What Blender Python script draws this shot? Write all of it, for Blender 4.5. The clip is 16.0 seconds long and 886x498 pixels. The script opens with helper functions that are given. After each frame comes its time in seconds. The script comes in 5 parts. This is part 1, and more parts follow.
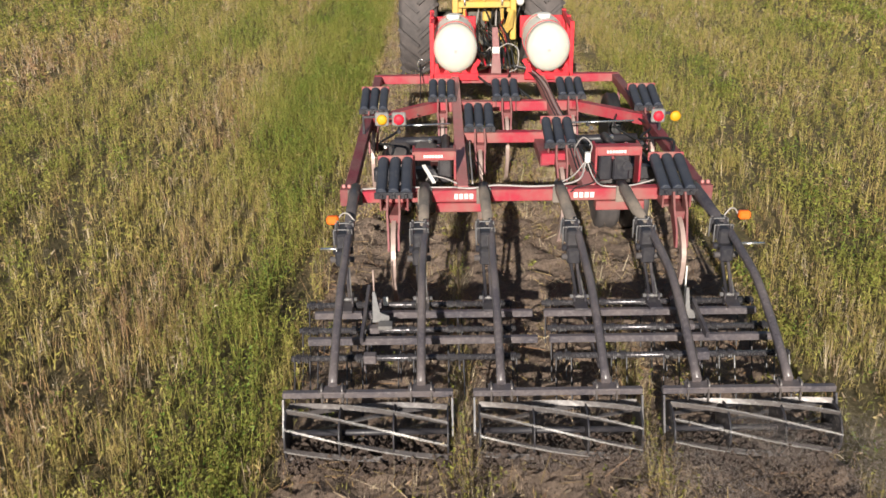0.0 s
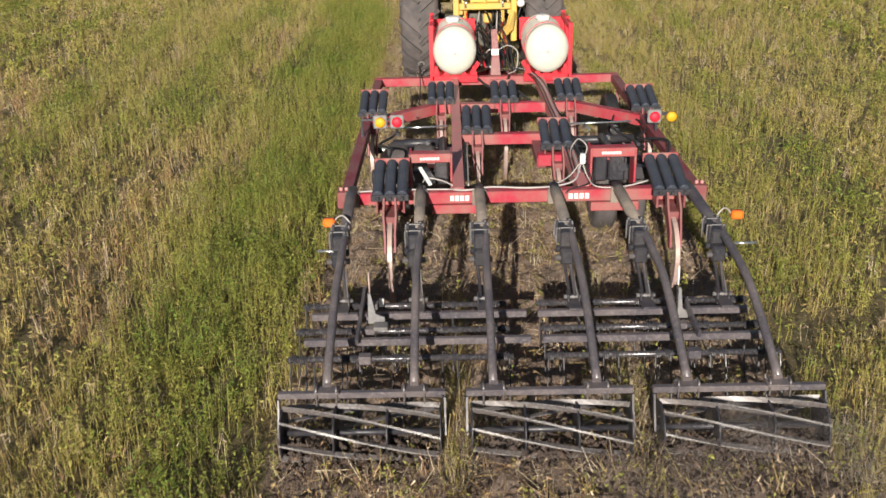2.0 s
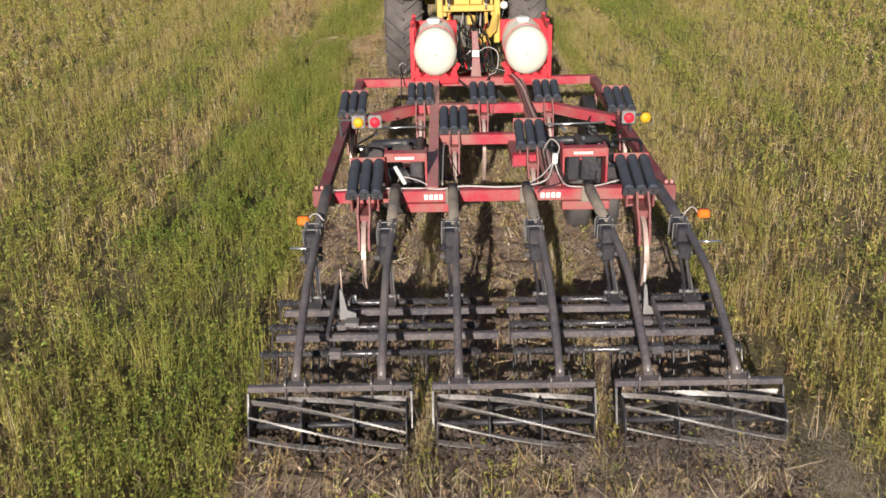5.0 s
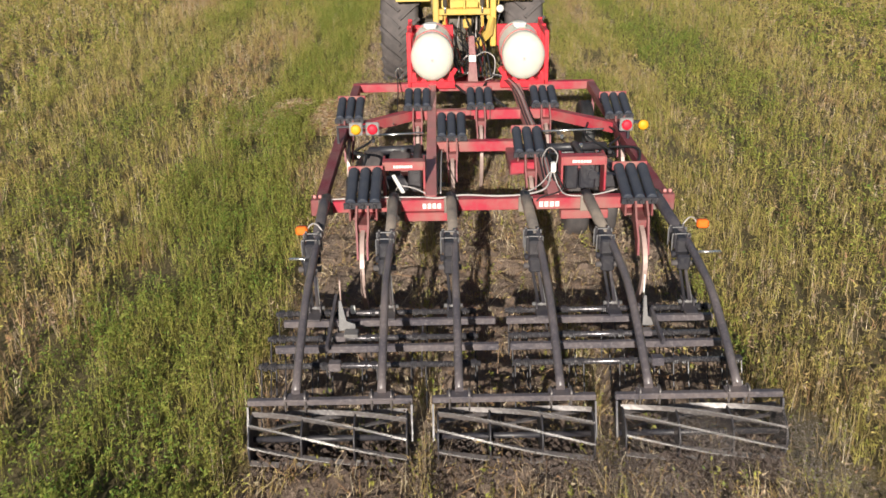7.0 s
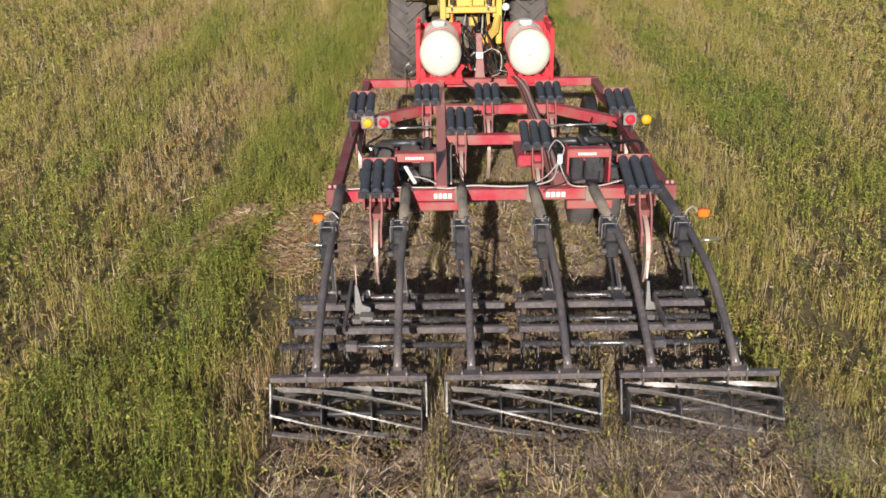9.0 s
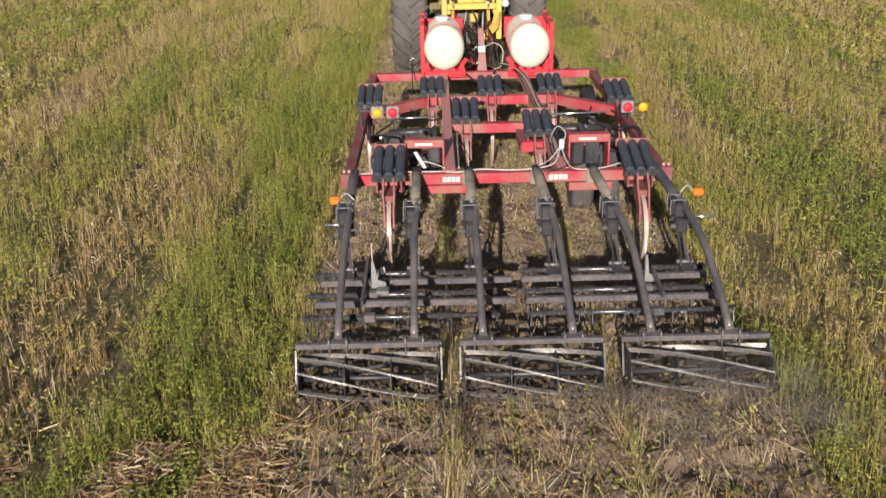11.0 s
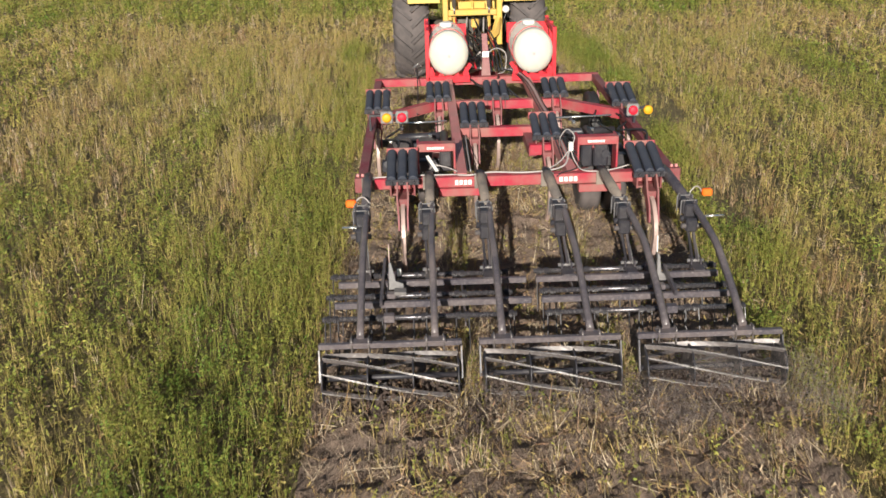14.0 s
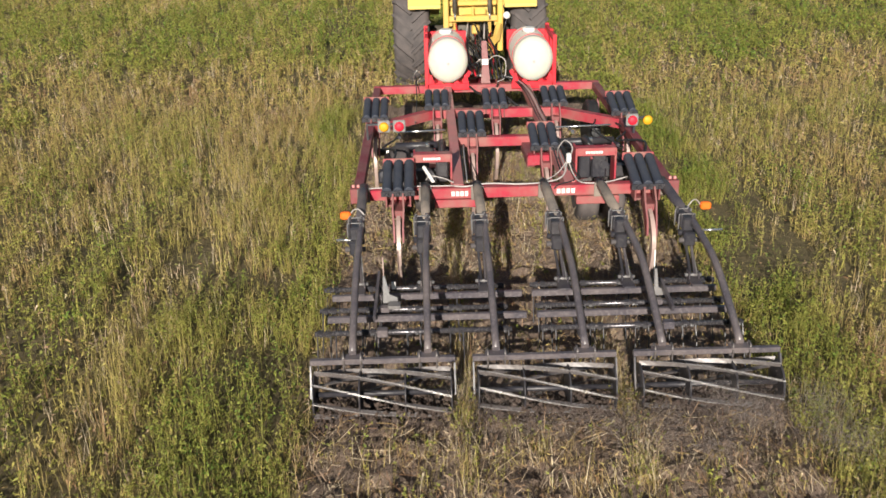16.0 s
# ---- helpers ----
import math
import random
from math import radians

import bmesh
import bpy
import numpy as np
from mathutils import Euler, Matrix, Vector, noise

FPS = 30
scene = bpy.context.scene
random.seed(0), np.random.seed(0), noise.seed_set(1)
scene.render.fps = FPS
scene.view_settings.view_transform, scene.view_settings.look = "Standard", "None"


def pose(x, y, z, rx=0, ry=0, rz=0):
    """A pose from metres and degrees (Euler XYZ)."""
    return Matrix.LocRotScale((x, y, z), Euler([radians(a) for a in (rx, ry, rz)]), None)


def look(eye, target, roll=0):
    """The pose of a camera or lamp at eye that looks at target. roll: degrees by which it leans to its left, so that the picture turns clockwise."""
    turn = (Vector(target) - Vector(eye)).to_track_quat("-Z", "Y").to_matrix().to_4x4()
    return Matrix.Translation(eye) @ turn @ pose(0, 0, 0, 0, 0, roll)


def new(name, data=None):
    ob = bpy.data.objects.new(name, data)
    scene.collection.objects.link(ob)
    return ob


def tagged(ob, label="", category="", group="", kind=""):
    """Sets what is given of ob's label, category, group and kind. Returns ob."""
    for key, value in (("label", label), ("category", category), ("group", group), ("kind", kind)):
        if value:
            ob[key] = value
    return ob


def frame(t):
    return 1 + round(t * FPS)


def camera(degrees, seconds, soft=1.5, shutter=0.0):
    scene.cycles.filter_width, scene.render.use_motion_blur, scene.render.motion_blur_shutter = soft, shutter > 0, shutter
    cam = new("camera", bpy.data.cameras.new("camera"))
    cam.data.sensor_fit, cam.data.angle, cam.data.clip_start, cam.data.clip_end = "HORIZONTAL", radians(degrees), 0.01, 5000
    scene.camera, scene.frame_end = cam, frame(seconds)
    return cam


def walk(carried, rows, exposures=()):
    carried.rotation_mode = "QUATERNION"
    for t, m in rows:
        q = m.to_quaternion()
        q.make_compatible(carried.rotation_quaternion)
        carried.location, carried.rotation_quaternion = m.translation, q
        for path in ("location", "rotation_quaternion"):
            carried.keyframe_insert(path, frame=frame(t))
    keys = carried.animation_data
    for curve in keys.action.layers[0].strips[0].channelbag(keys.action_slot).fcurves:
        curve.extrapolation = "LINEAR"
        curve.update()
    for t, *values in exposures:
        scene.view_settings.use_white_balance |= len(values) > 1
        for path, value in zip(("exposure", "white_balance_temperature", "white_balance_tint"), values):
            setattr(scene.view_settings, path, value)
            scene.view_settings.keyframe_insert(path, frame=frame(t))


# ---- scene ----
SPEED = 2.46          # metres per second, straight along +y
END = 16.0
cam = camera(49.9, END, soft=1.6, shutter=0.15)
# eye, target and roll in the implement's space; the implement itself drives along +y
PATH = [
    (0, (-0.737, -7.377, 3.565), (-0.739, -5.536, 2.783), -0.8),
    (0.5, (-0.773, -7.387, 3.587), (-0.782, -5.547, 2.802), -0.7),
    (1, (-0.757, -7.356, 3.592), (-0.773, -5.517, 2.808), -1.2),
    (1.5, (-0.697, -7.329, 3.604), (-0.717, -5.489, 2.821), -1.3),
    (2, (-0.628, -7.444, 3.602), (-0.65, -5.603, 2.821), -1.4),
    (2.5, (-0.558, -7.587, 3.572), (-0.577, -5.744, 2.795), -0.9),
    (3, (-0.478, -7.655, 3.559), (-0.501, -5.81, 2.788), -1.1),
    (3.5, (-0.446, -7.65, 3.597), (-0.466, -5.808, 2.819), -0.7),
    (4, (-0.438, -7.623, 3.604), (-0.451, -5.78, 2.828), -1.1),
    (6.5, (-0.487, -7.525, 3.683), (-0.49, -5.684, 2.9), -1.0),
    (7, (-0.493, -7.523, 3.705), (-0.49, -5.683, 2.922), -1.0),
    (7.5, (-0.504, -7.566, 3.721), (-0.507, -5.726, 2.936), -1.2),
    (8, (-0.546, -7.638, 3.741), (-0.548, -5.799, 2.955), -0.9),
    (10.5, (-0.643, -8.216, 3.737), (-0.638, -6.375, 2.955), -0.8),
    (11, (-0.695, -8.339, 3.746), (-0.687, -6.498, 2.964), -1.3),
    (11.5, (-0.693, -8.444, 3.745), (-0.688, -6.603, 2.963), -1.0),
    (12, (-0.78, -8.495, 3.74), (-0.765, -6.654, 2.961), -1.4),
    (12.5, (-0.84, -8.521, 3.77), (-0.817, -6.68, 2.988), -1.1),
    (13, (-0.827, -8.527, 3.769), (-0.808, -6.685, 2.991), -1.4),
    (13.5, (-0.84, -8.52, 3.763), (-0.823, -6.675, 2.99), -2.0),
    (14, (-0.905, -8.48, 3.772), (-0.877, -6.635, 3.001), -1.6),
    (14.5, (-0.884, -8.371, 3.79), (-0.86, -6.526, 3.017), -1.8),
    (15, (-0.852, -8.332, 3.816), (-0.831, -6.488, 3.042), -1.6),
    (15.5, (-0.806, -8.319, 3.819), (-0.79, -6.473, 3.049), -1.6),
    (16, (-0.827, -8.366, 3.832), (-0.807, -6.52, 3.063), -1.4),
]
walk(cam, [(t, pose(0, SPEED * t, 0) @ look(eye, target, roll)) for t, eye, target, roll in PATH])
scene.view_settings.exposure = 0.5

# ---- world and sun ----
SUN_EL, SUN_SIDE = 18.2, 0.15
world = bpy.data.worlds.new("world")
scene.world = world
world.use_nodes = True
sky = world.node_tree.nodes.new("ShaderNodeTexSky")
sky.sky_type, sky.sun_disc = "NISHITA", False
sky.sun_elevation, sky.sun_rotation = radians(SUN_EL), math.pi + SUN_SIDE
world.node_tree.links.new(sky.outputs[0], world.node_tree.nodes["Background"].inputs[0])
world.node_tree.nodes["Background"].inputs[1].default_value = 0.041
sun = new("sun", bpy.data.lights.new("sun", "SUN"))
sun.data.energy, sun.data.angle, sun.data.color = 5.3, radians(0.6), (1.0, 0.93, 0.82)
sun.matrix_world = look((-40 * math.sin(SUN_SIDE), -40 * math.cos(SUN_SIDE), 40 * math.tan(radians(SUN_EL))), (0, 0, 0))


# ---- materials ----
def nodes_of(name):
    m = bpy.data.materials.new(name)
    m.use_nodes = True
    nt = m.node_tree
    return m, nt, nt.nodes["Principled BSDF"]


def ramp(nt, fac, stops):
    r = nt.nodes.new("ShaderNodeValToRGB")
    while len(r.color_ramp.elements) < len(stops):
        r.color_ramp.elements.new(0.5)
    for e, (p, c) in zip(r.color_ramp.elements, stops):
        e.position, e.color = p, (*c, 1)
    nt.links.new(fac, r.inputs[0])
    return r.outputs[0]


def tex(nt, scale, detail=4.0, rough=0.6, stretch=(1, 1, 1)):
    co = nt.nodes.new("ShaderNodeTexCoord")
    mp = nt.nodes.new("ShaderNodeMapping")
    mp.inputs["Scale"].default_value = stretch
    nt.links.new(co.outputs["Object"], mp.inputs[0])
    n = nt.nodes.new("ShaderNodeTexNoise")
    n.inputs["Scale"].default_value, n.inputs["Detail"].default_value, n.inputs["Roughness"].default_value = scale, detail, rough
    nt.links.new(mp.outputs[0], n.inputs["Vector"])
    return n.outputs["Fac"]


def blend(nt, fac, a, b):
    mx = nt.nodes.new("ShaderNodeMix")
    mx.data_type = "RGBA"
    for sock, v in ((mx.inputs[0], fac), (mx.inputs[6], a), (mx.inputs[7], b)):
        if isinstance(v, (int, float)):
            sock.default_value = v
        elif isinstance(v, tuple):
            sock.default_value = (*v, 1)
        else:
            nt.links.new(v, sock)
    return mx.outputs[2]


def bump(nt, bsdf, height, strength, dist=0.01):
    b = nt.nodes.new("ShaderNodeBump")
    b.inputs["Strength"].default_value, b.inputs["Distance"].default_value = strength, dist
    nt.links.new(height, b.inputs["Height"])
    nt.links.new(b.outputs[0], bsdf.inputs["Normal"])


def paint(name, base, worn, dust=(0.24, 0.2, 0.16), dusty=0.5, rough=0.5, metal=0.0, grain=9.0):
    """Painted or bare metal: tone varied at two scales, worn spots, a film of soil dust."""
    m, nt, bsdf = nodes_of(name)
    big, fine = tex(nt, grain * 0.35, 3), tex(nt, grain * 5, 6, 0.7)
    wear = ramp(nt, fine, [(0.52, (0, 0, 0)), (0.72, (1, 1, 1))])
    film = ramp(nt, big, [(0.38, (0, 0, 0)), (0.75, (dusty, dusty, dusty))])
    c = blend(nt, film, blend(nt, wear, base, worn), dust)
    nt.links.new(c, bsdf.inputs["Base Color"])
    nt.links.new(ramp(nt, fine, [(0.3, (rough - 0.12,) * 3), (0.8, (rough + 0.25,) * 3)]), bsdf.inputs["Roughness"])
    bsdf.inputs["Metallic"].default_value = metal
    bump(nt, bsdf, fine, 0.12, 0.004)
    return m


def plain(name, base, rough=0.5, metal=0.0, vary=0.15, grain=14.0):
    m, nt, bsdf = nodes_of(name)
    n = tex(nt, grain, 5, 0.65)
    lo, hi = tuple(v * (1 - vary) for v in base), tuple(min(1, v * (1 + vary)) for v in base)
    nt.links.new(ramp(nt, n, [(0.3, lo), (0.7, hi)]), bsdf.inputs["Base Color"])
    bsdf.inputs["Roughness"].default_value, bsdf.inputs["Metallic"].default_value = rough, metal
    return m


RED = paint("red_paint", (0.37, 0.018, 0.042), (0.30, 0.07, 0.08), dusty=0.75)
MAROON = paint("weathered_red_paint", (0.20, 0.035, 0.045), (0.13, 0.06, 0.06), dusty=0.45)
BRIGHT_RED = paint("fresh_red_paint", (0.58, 0.012, 0.028), (0.48, 0.03, 0.04), dusty=0.08, rough=0.4)
STEEL = paint("dark_painted_steel", (0.04, 0.038, 0.05), (0.11, 0.10, 0.11), dust=(0.2, 0.17, 0.15), dusty=0.45, rough=0.38)
BAR_STEEL = paint("dusty_black_steel", (0.075, 0.068, 0.08), (0.20, 0.18, 0.19), dust=(0.25, 0.205, 0.19), dusty=0.5, rough=0.34)
BLACK = paint("black_painted_steel", (0.022, 0.022, 0.03), (0.05, 0.05, 0.055), dust=(0.14, 0.12, 0.11), dusty=0.25, rough=0.4)
SPRING = paint("blue_black_spring_paint", (0.035, 0.042, 0.062), (0.07, 0.075, 0.09), dust=(0.16, 0.15, 0.14), dusty=0.3, rough=0.45)
WORN = paint("soil_polished_steel", (0.46, 0.33, 0.30), (0.60, 0.50, 0.47), dusty=0.4, rough=0.45, metal=0.2)
WORN_RED = paint("rubbed_red_paint", (0.50, 0.17, 0.17), (0.58, 0.38, 0.36), dusty=0.4, rough=0.5)
BLADE = paint("polished_basket_steel", (0.12, 0.11, 0.112), (0.33, 0.315, 0.31), dust=(0.12, 0.095, 0.085), dusty=0.6, rough=0.4, metal=0.2)
DUSTY_STEEL = paint("soil_dusted_steel", (0.10, 0.09, 0.085), (0.22, 0.19, 0.17), dust=(0.32, 0.26, 0.21), dusty=0.85, rough=0.6)
GLOSS_BLACK = paint("rubbed_glossy_black_steel", (0.085, 0.08, 0.09), (0.26, 0.245, 0.25), dust=(0.16, 0.14, 0.13), dusty=0.25, rough=0.24, metal=0.5)
PALE_STEEL = paint("pale_grey_steel", (0.13, 0.13, 0.14), (0.24, 0.235, 0.235), dusty=0.35, rough=0.45)
EDGE = paint("rubbed_bright_blade_edge", (0.48, 0.46, 0.46), (0.66, 0.64, 0.63), dusty=0.3, rough=0.4, metal=0.2)
DUST_GRAIN = plain("dry_dust", (0.33, 0.285, 0.265), 0.95)
LAMP_GREY = plain("grey_lamp_housing", (0.22, 0.21, 0.21), 0.5)
CHROME = plain("chromed_rod", (0.8, 0.8, 0.78), 0.2, 0.9, 0.05)
YELLOW = paint("yellow_paint", (0.64, 0.41, 0.08), (0.5, 0.3, 0.06), dusty=0.35, rough=0.42)
# lighter yellow: the sun's brightness on the panels is put into the base colour
SUNLIT_YELLOW = paint("sunlit_yellow_panel_paint", (0.70, 0.51, 0.13), (0.64, 0.46, 0.13), dusty=0.2, rough=0.4)
HOUSING = paint("oily_dark_housing", (0.04, 0.036, 0.03), (0.09, 0.08, 0.06), dusty=0.4, rough=0.5)
RUBBER = plain("hose_rubber", (0.022, 0.022, 0.024), 0.55)
PALE_HOSE = plain("pale_grey_cable", (0.40, 0.37, 0.36), 0.5)
WHITE = plain("white_plastic", (0.8, 0.79, 0.76), 0.4, 0, 0.04)
LETTER = plain("white_lettering_paint", (0.78, 0.74, 0.72), 0.5, 0, 0.08)


def tyre_rubber():
    m, nt, bsdf = nodes_of("dusty_tyre_rubber")
    n, f = tex(nt, 3.0, 4), tex(nt, 40, 5)
    nt.links.new(blend(nt, ramp(nt, n, [(0.3, (0.1, 0.1, 0.1)), (0.7, (0.8, 0.8, 0.8))]), (0.036, 0.034, 0.036), (0.15, 0.125, 0.12)), bsdf.inputs["Base Color"])
    bsdf.inputs["Roughness"].default_value = 0.8
    bump(nt, bsdf, f, 0.2, 0.004)
    return m


TYRE = tyre_rubber()


def tank_plastic():
    m, nt, bsdf = nodes_of("cream_tank_plastic")
    n = tex(nt, 2.2, 3)
    nt.links.new(ramp(nt, n, [(0.3, (0.53, 0.51, 0.45)), (0.7, (0.59, 0.575, 0.52))]), bsdf.inputs["Base Color"])
    bsdf.inputs["Roughness"].default_value = 0.42
    bsdf.inputs["Subsurface Weight"].default_value = 0.15
    return m


TANK = tank_plastic()


def lens_glow(name, base, power):
    m, nt, bsdf = nodes_of(name)
    f = tex(nt, 60, 2)
    nt.links.new(ramp(nt, f, [(0.3, tuple(v * 0.8 for v in base)), (0.7, base)]), bsdf.inputs["Base Color"])
    bsdf.inputs["Roughness"].default_value = 0.6
    bsdf.inputs["Emission Color"].default_value = (*base, 1)
    bsdf.inputs["Emission Strength"].default_value = power
    return m


LAMP_RED = lens_glow("red_lamp_lens", (0.75, 0.015, 0.04), 0.10)
LAMP_AMBER = lens_glow("amber_lamp_lens", (0.75, 0.36, 0.01), 0.05)
LAMP_ORANGE = lens_glow("orange_marker_lens", (0.85, 0.16, 0.01), 0.10)


def crop_material():
    """Leaves and stalks: 'dry' on each blade runs from fresh green to straw; each blade differs a little."""
    m, nt, bsdf = nodes_of("crop_leaves_and_straw")
    at = nt.nodes.new("ShaderNodeAttribute")
    at.attribute_name = "dry"
    geo = nt.nodes.new("ShaderNodeNewGeometry")
    c = ramp(nt, at.outputs["Fac"], [(0.0, (0.13, 0.225, 0.038)), (0.12, (0.18, 0.215, 0.04)), (0.3, (0.29, 0.288, 0.064)), (0.45, (0.38, 0.33, 0.092)), (0.6, (0.435, 0.335, 0.132)), (0.8, (0.29, 0.155, 0.09)), (1.0, (0.60, 0.51, 0.36))])
    hs = nt.nodes.new("ShaderNodeHueSaturation")
    nt.links.new(c, hs.inputs["Color"])
    mr = nt.nodes.new("ShaderNodeMapRange")
    mr.inputs[3].default_value, mr.inputs[4].default_value = 0.62, 1.26
    nt.links.new(geo.outputs["Random Per Island"], mr.inputs[0])
    nt.links.new(mr.outputs[0], hs.inputs["Value"])
    nt.links.new(hs.outputs[0], bsdf.inputs["Base Color"])
    bsdf.inputs["Roughness"].default_value = 0.6
    bsdf.inputs["Specular IOR Level"].default_value = 0.25
    tr = nt.nodes.new("ShaderNodeBsdfTranslucent")
    nt.links.new(hs.outputs[0], tr.inputs[0])
    mix = nt.nodes.new("ShaderNodeMixShader")
    mix.inputs[0].default_value = 0.16
    nt.links.new(bsdf.outputs[0], mix.inputs[1])
    nt.links.new(tr.outputs[0], mix.inputs[2])
    nt.links.new(mix.outputs[0], nt.nodes["Material Output"].inputs[0])
    return m


CROP = crop_material()


def soil_material(name, stops, scale):
    m, nt, bsdf = nodes_of(name)
    a, b = tex(nt, scale, 6, 0.7), tex(nt, scale * 9, 5, 0.7)
    c = blend(nt, ramp(nt, b, [(0.4, (0, 0, 0)), (0.75, (0.6, 0.6, 0.6))]), ramp(nt, a, stops), tuple(v * 1.6 for v in stops[-1][1]))
    nt.links.new(c, bsdf.inputs["Base Color"])
    bsdf.inputs["Roughness"].default_value = 0.95
    bump(nt, bsdf, b, 0.9, 0.03)
    return m


SOIL = soil_material("tilled_soil", [(0.3, (0.095, 0.069, 0.053)), (0.7, (0.24, 0.174, 0.132))], 4.0)
# moist soil, its tone also darkened for the shade inside the baskets
MOIST_SHADED = soil_material("moist_shaded_soil_crumb", [(0.3, (0.06, 0.042, 0.035)), (0.7, (0.15, 0.108, 0.09))], 20.0)
CLOD = soil_material("soil_clod", [(0.3, (0.12, 0.083, 0.062)), (0.7, (0.26, 0.185, 0.14))], 20.0)
# litter under the crop, its colour darkened for the shade between plants
SHADED_THATCH = soil_material("shaded_thatch_and_weeds", [(0.25, (0.06, 0.05, 0.021)), (0.5, (0.095, 0.078, 0.034)), (0.75, (0.155, 0.115, 0.06))], 0.9)

FAR_FIELD = soil_material("far_crop_cover", [(0.25, (0.08, 0.078, 0.022)), (0.5, (0.115, 0.102, 0.035)), (0.75, (0.16, 0.125, 0.057))], 0.7)


# ---- mesh helpers ----
def mesh_of(bm, name, mats):
    me = bpy.data.meshes.new(name)
    bm.to_mesh(me)
    bm.free()
    for mt in mats if isinstance(mats, (list, tuple)) else [mats]:
        me.materials.append(mt)
    return me


def part(name, bm, material, parent, label="", m=None):
    ob = new(name, mesh_of(bm, name, material))
    ob.parent = parent
    if m is not None:
        ob.matrix_basis = m
    return tagged(ob, label)


def share(name, me, parent, m, label=""):
    ob = new(name, me)
    ob.parent, ob.matrix_basis = parent, m
    return tagged(ob, label)


def box(bm, x0, x1, y0, y1, z0, z1, bevel=0.006, m=None):
    vs = bmesh.ops.create_cube(bm, size=1.0)["verts"]
    mt = Matrix.Translation(((x0 + x1) / 2, (y0 + y1) / 2, (z0 + z1) / 2)) @ Matrix.Diagonal((x1 - x0, y1 - y0, z1 - z0, 1))
    bmesh.ops.transform(bm, matrix=mt if m is None else m @ mt, verts=vs)
    if bevel:
        es = list({e for v in vs for e in v.link_edges})
        bmesh.ops.bevel(bm, geom=es, offset=bevel, segments=1, affect="EDGES")
    return bm


def sweep(bm, points, wide, high=None, sides=4, close=True, up=(0, 0, 1)):
    """A tube along points; sides 4: a square tube, more: a round one. wide and high: full sizes (may be lists)."""
    pts = [Vector(p) for p in points]
    n = len(pts)
    wide = wide if isinstance(wide, (list, tuple)) else [wide] * n
    high = wide if high is None else (high if isinstance(high, (list, tuple)) else [high] * n)
    if tuple(up) == (1, 0, 0):      # wide stays the size across x
        wide, high = high, wide
    rings = []
    for i, p in enumerate(pts):
        d = (pts[min(i + 1, n - 1)] - pts[max(i - 1, 0)]).normalized()
        u = Vector(up)
        if abs(d.dot(u)) > 0.97:
            u = Vector((0, 1, 0))
        s = d.cross(u).normalized()
        t = s.cross(d).normalized()
        ring = []
        for k in range(sides):
            a = 2 * math.pi * (k + 0.5) / sides
            r = math.sqrt(2) if sides == 4 else 1.0
            ring.append(bm.verts.new(p + s * (math.cos(a) * r * wide[i] / 2) + t * (math.sin(a) * r * high[i] / 2)))
        rings.append(ring)
    for a, b in zip(rings, rings[1:]):
        for k in range(sides):
            f = bm.faces.new((a[k], b[k], b[(k + 1) % sides], a[(k + 1) % sides]))
            f.smooth = sides > 5
    if close:
        bm.faces.new(rings[0])
        bm.faces.new(rings[-1][::-1])
    return bm


def smooth_line(points, n=6):
    """A Catmull-Rom line through the points."""
    p = [Vector(q) for q in points]
    p = [p[0] * 2 - p[1]] + p + [p[-1] * 2 - p[-2]]
    out = []
    for i in range(1, len(p) - 2):
        for k in range(n):
            t = k / n
            out.append(0.5 * (2 * p[i] + (p[i + 1] - p[i - 1]) * t + (2 * p[i - 1] - 5 * p[i] + 4 * p[i + 1] - p[i + 2]) * t * t + (3 * p[i] - p[i - 1] - 3 * p[i + 1] + p[i + 2]) * t ** 3))
    return out + [p[-2]]


def hose(name, points, size, mat, parent, n=6):
    return part(name, sweep(bmesh.new(), smooth_line(points, n), size, sides=7), mat, parent)


def lathe(bm, profile, segs=32, axis="x"):
    """Turn (along, radius) pairs about the x or y axis."""
    rings = []
    for a, r in profile:
        ring = []
        for k in range(segs):
            c, s = math.cos(2 * math.pi * k / segs) * r, math.sin(2 * math.pi * k / segs) * r
            ring.append(bm.verts.new((a, c, s) if axis == "x" else (c, a, s)))
        rings.append(ring)
    for a, b in zip(rings, rings[1:]):
        for k in range(segs):
            f = bm.faces.new((a[k], a[(k + 1) % segs], b[(k + 1) % segs], b[k]))
            f.smooth = True
    for ring in (rings[0], rings[-1]):
        bm.faces.new(ring)
    bmesh.ops.recalc_face_normals(bm, faces=bm.faces)
    return bm


GROUND = 0.04
CX = -0.055                      # the implement's middle
XL, XR = -1.565, 1.455           # outer faces of the frame

# ---- ground: one sheet, finely broken up along the tilled strip ----
def value_noise(x, y, seed):
    """Smooth value noise on arrays, 0..1."""
    tab = np.random.RandomState(seed).rand(256, 256)
    xi, yi = np.floor(x).astype(int), np.floor(y).astype(int)
    fx, fy = x - xi, y - yi
    fx, fy = fx * fx * (3 - 2 * fx), fy * fy * (3 - 2 * fy)
    g = lambda i, j: tab[i % 256, j % 256]
    return (g(xi, yi) * (1 - fx) + g(xi + 1, yi) * fx) * (1 - fy) + (g(xi, yi + 1) * (1 - fx) + g(xi + 1, yi + 1) * fx) * fy


def layered(x, y, seed, octaves=4):
    out, amp, tot = 0.0, 1.0, 0.0
    for k in range(octaves):
        out = out + amp * value_noise(x * 2 ** k + 17.3 * k, y * 2 ** k + 5.1 * k, seed + k)
        tot += amp
        amp *= 0.55
    return out / tot


FIELD_Y0, FIELD_Y1 = -5.0, 60.0
STRIP_L, STRIP_R = -1.78, 1.68


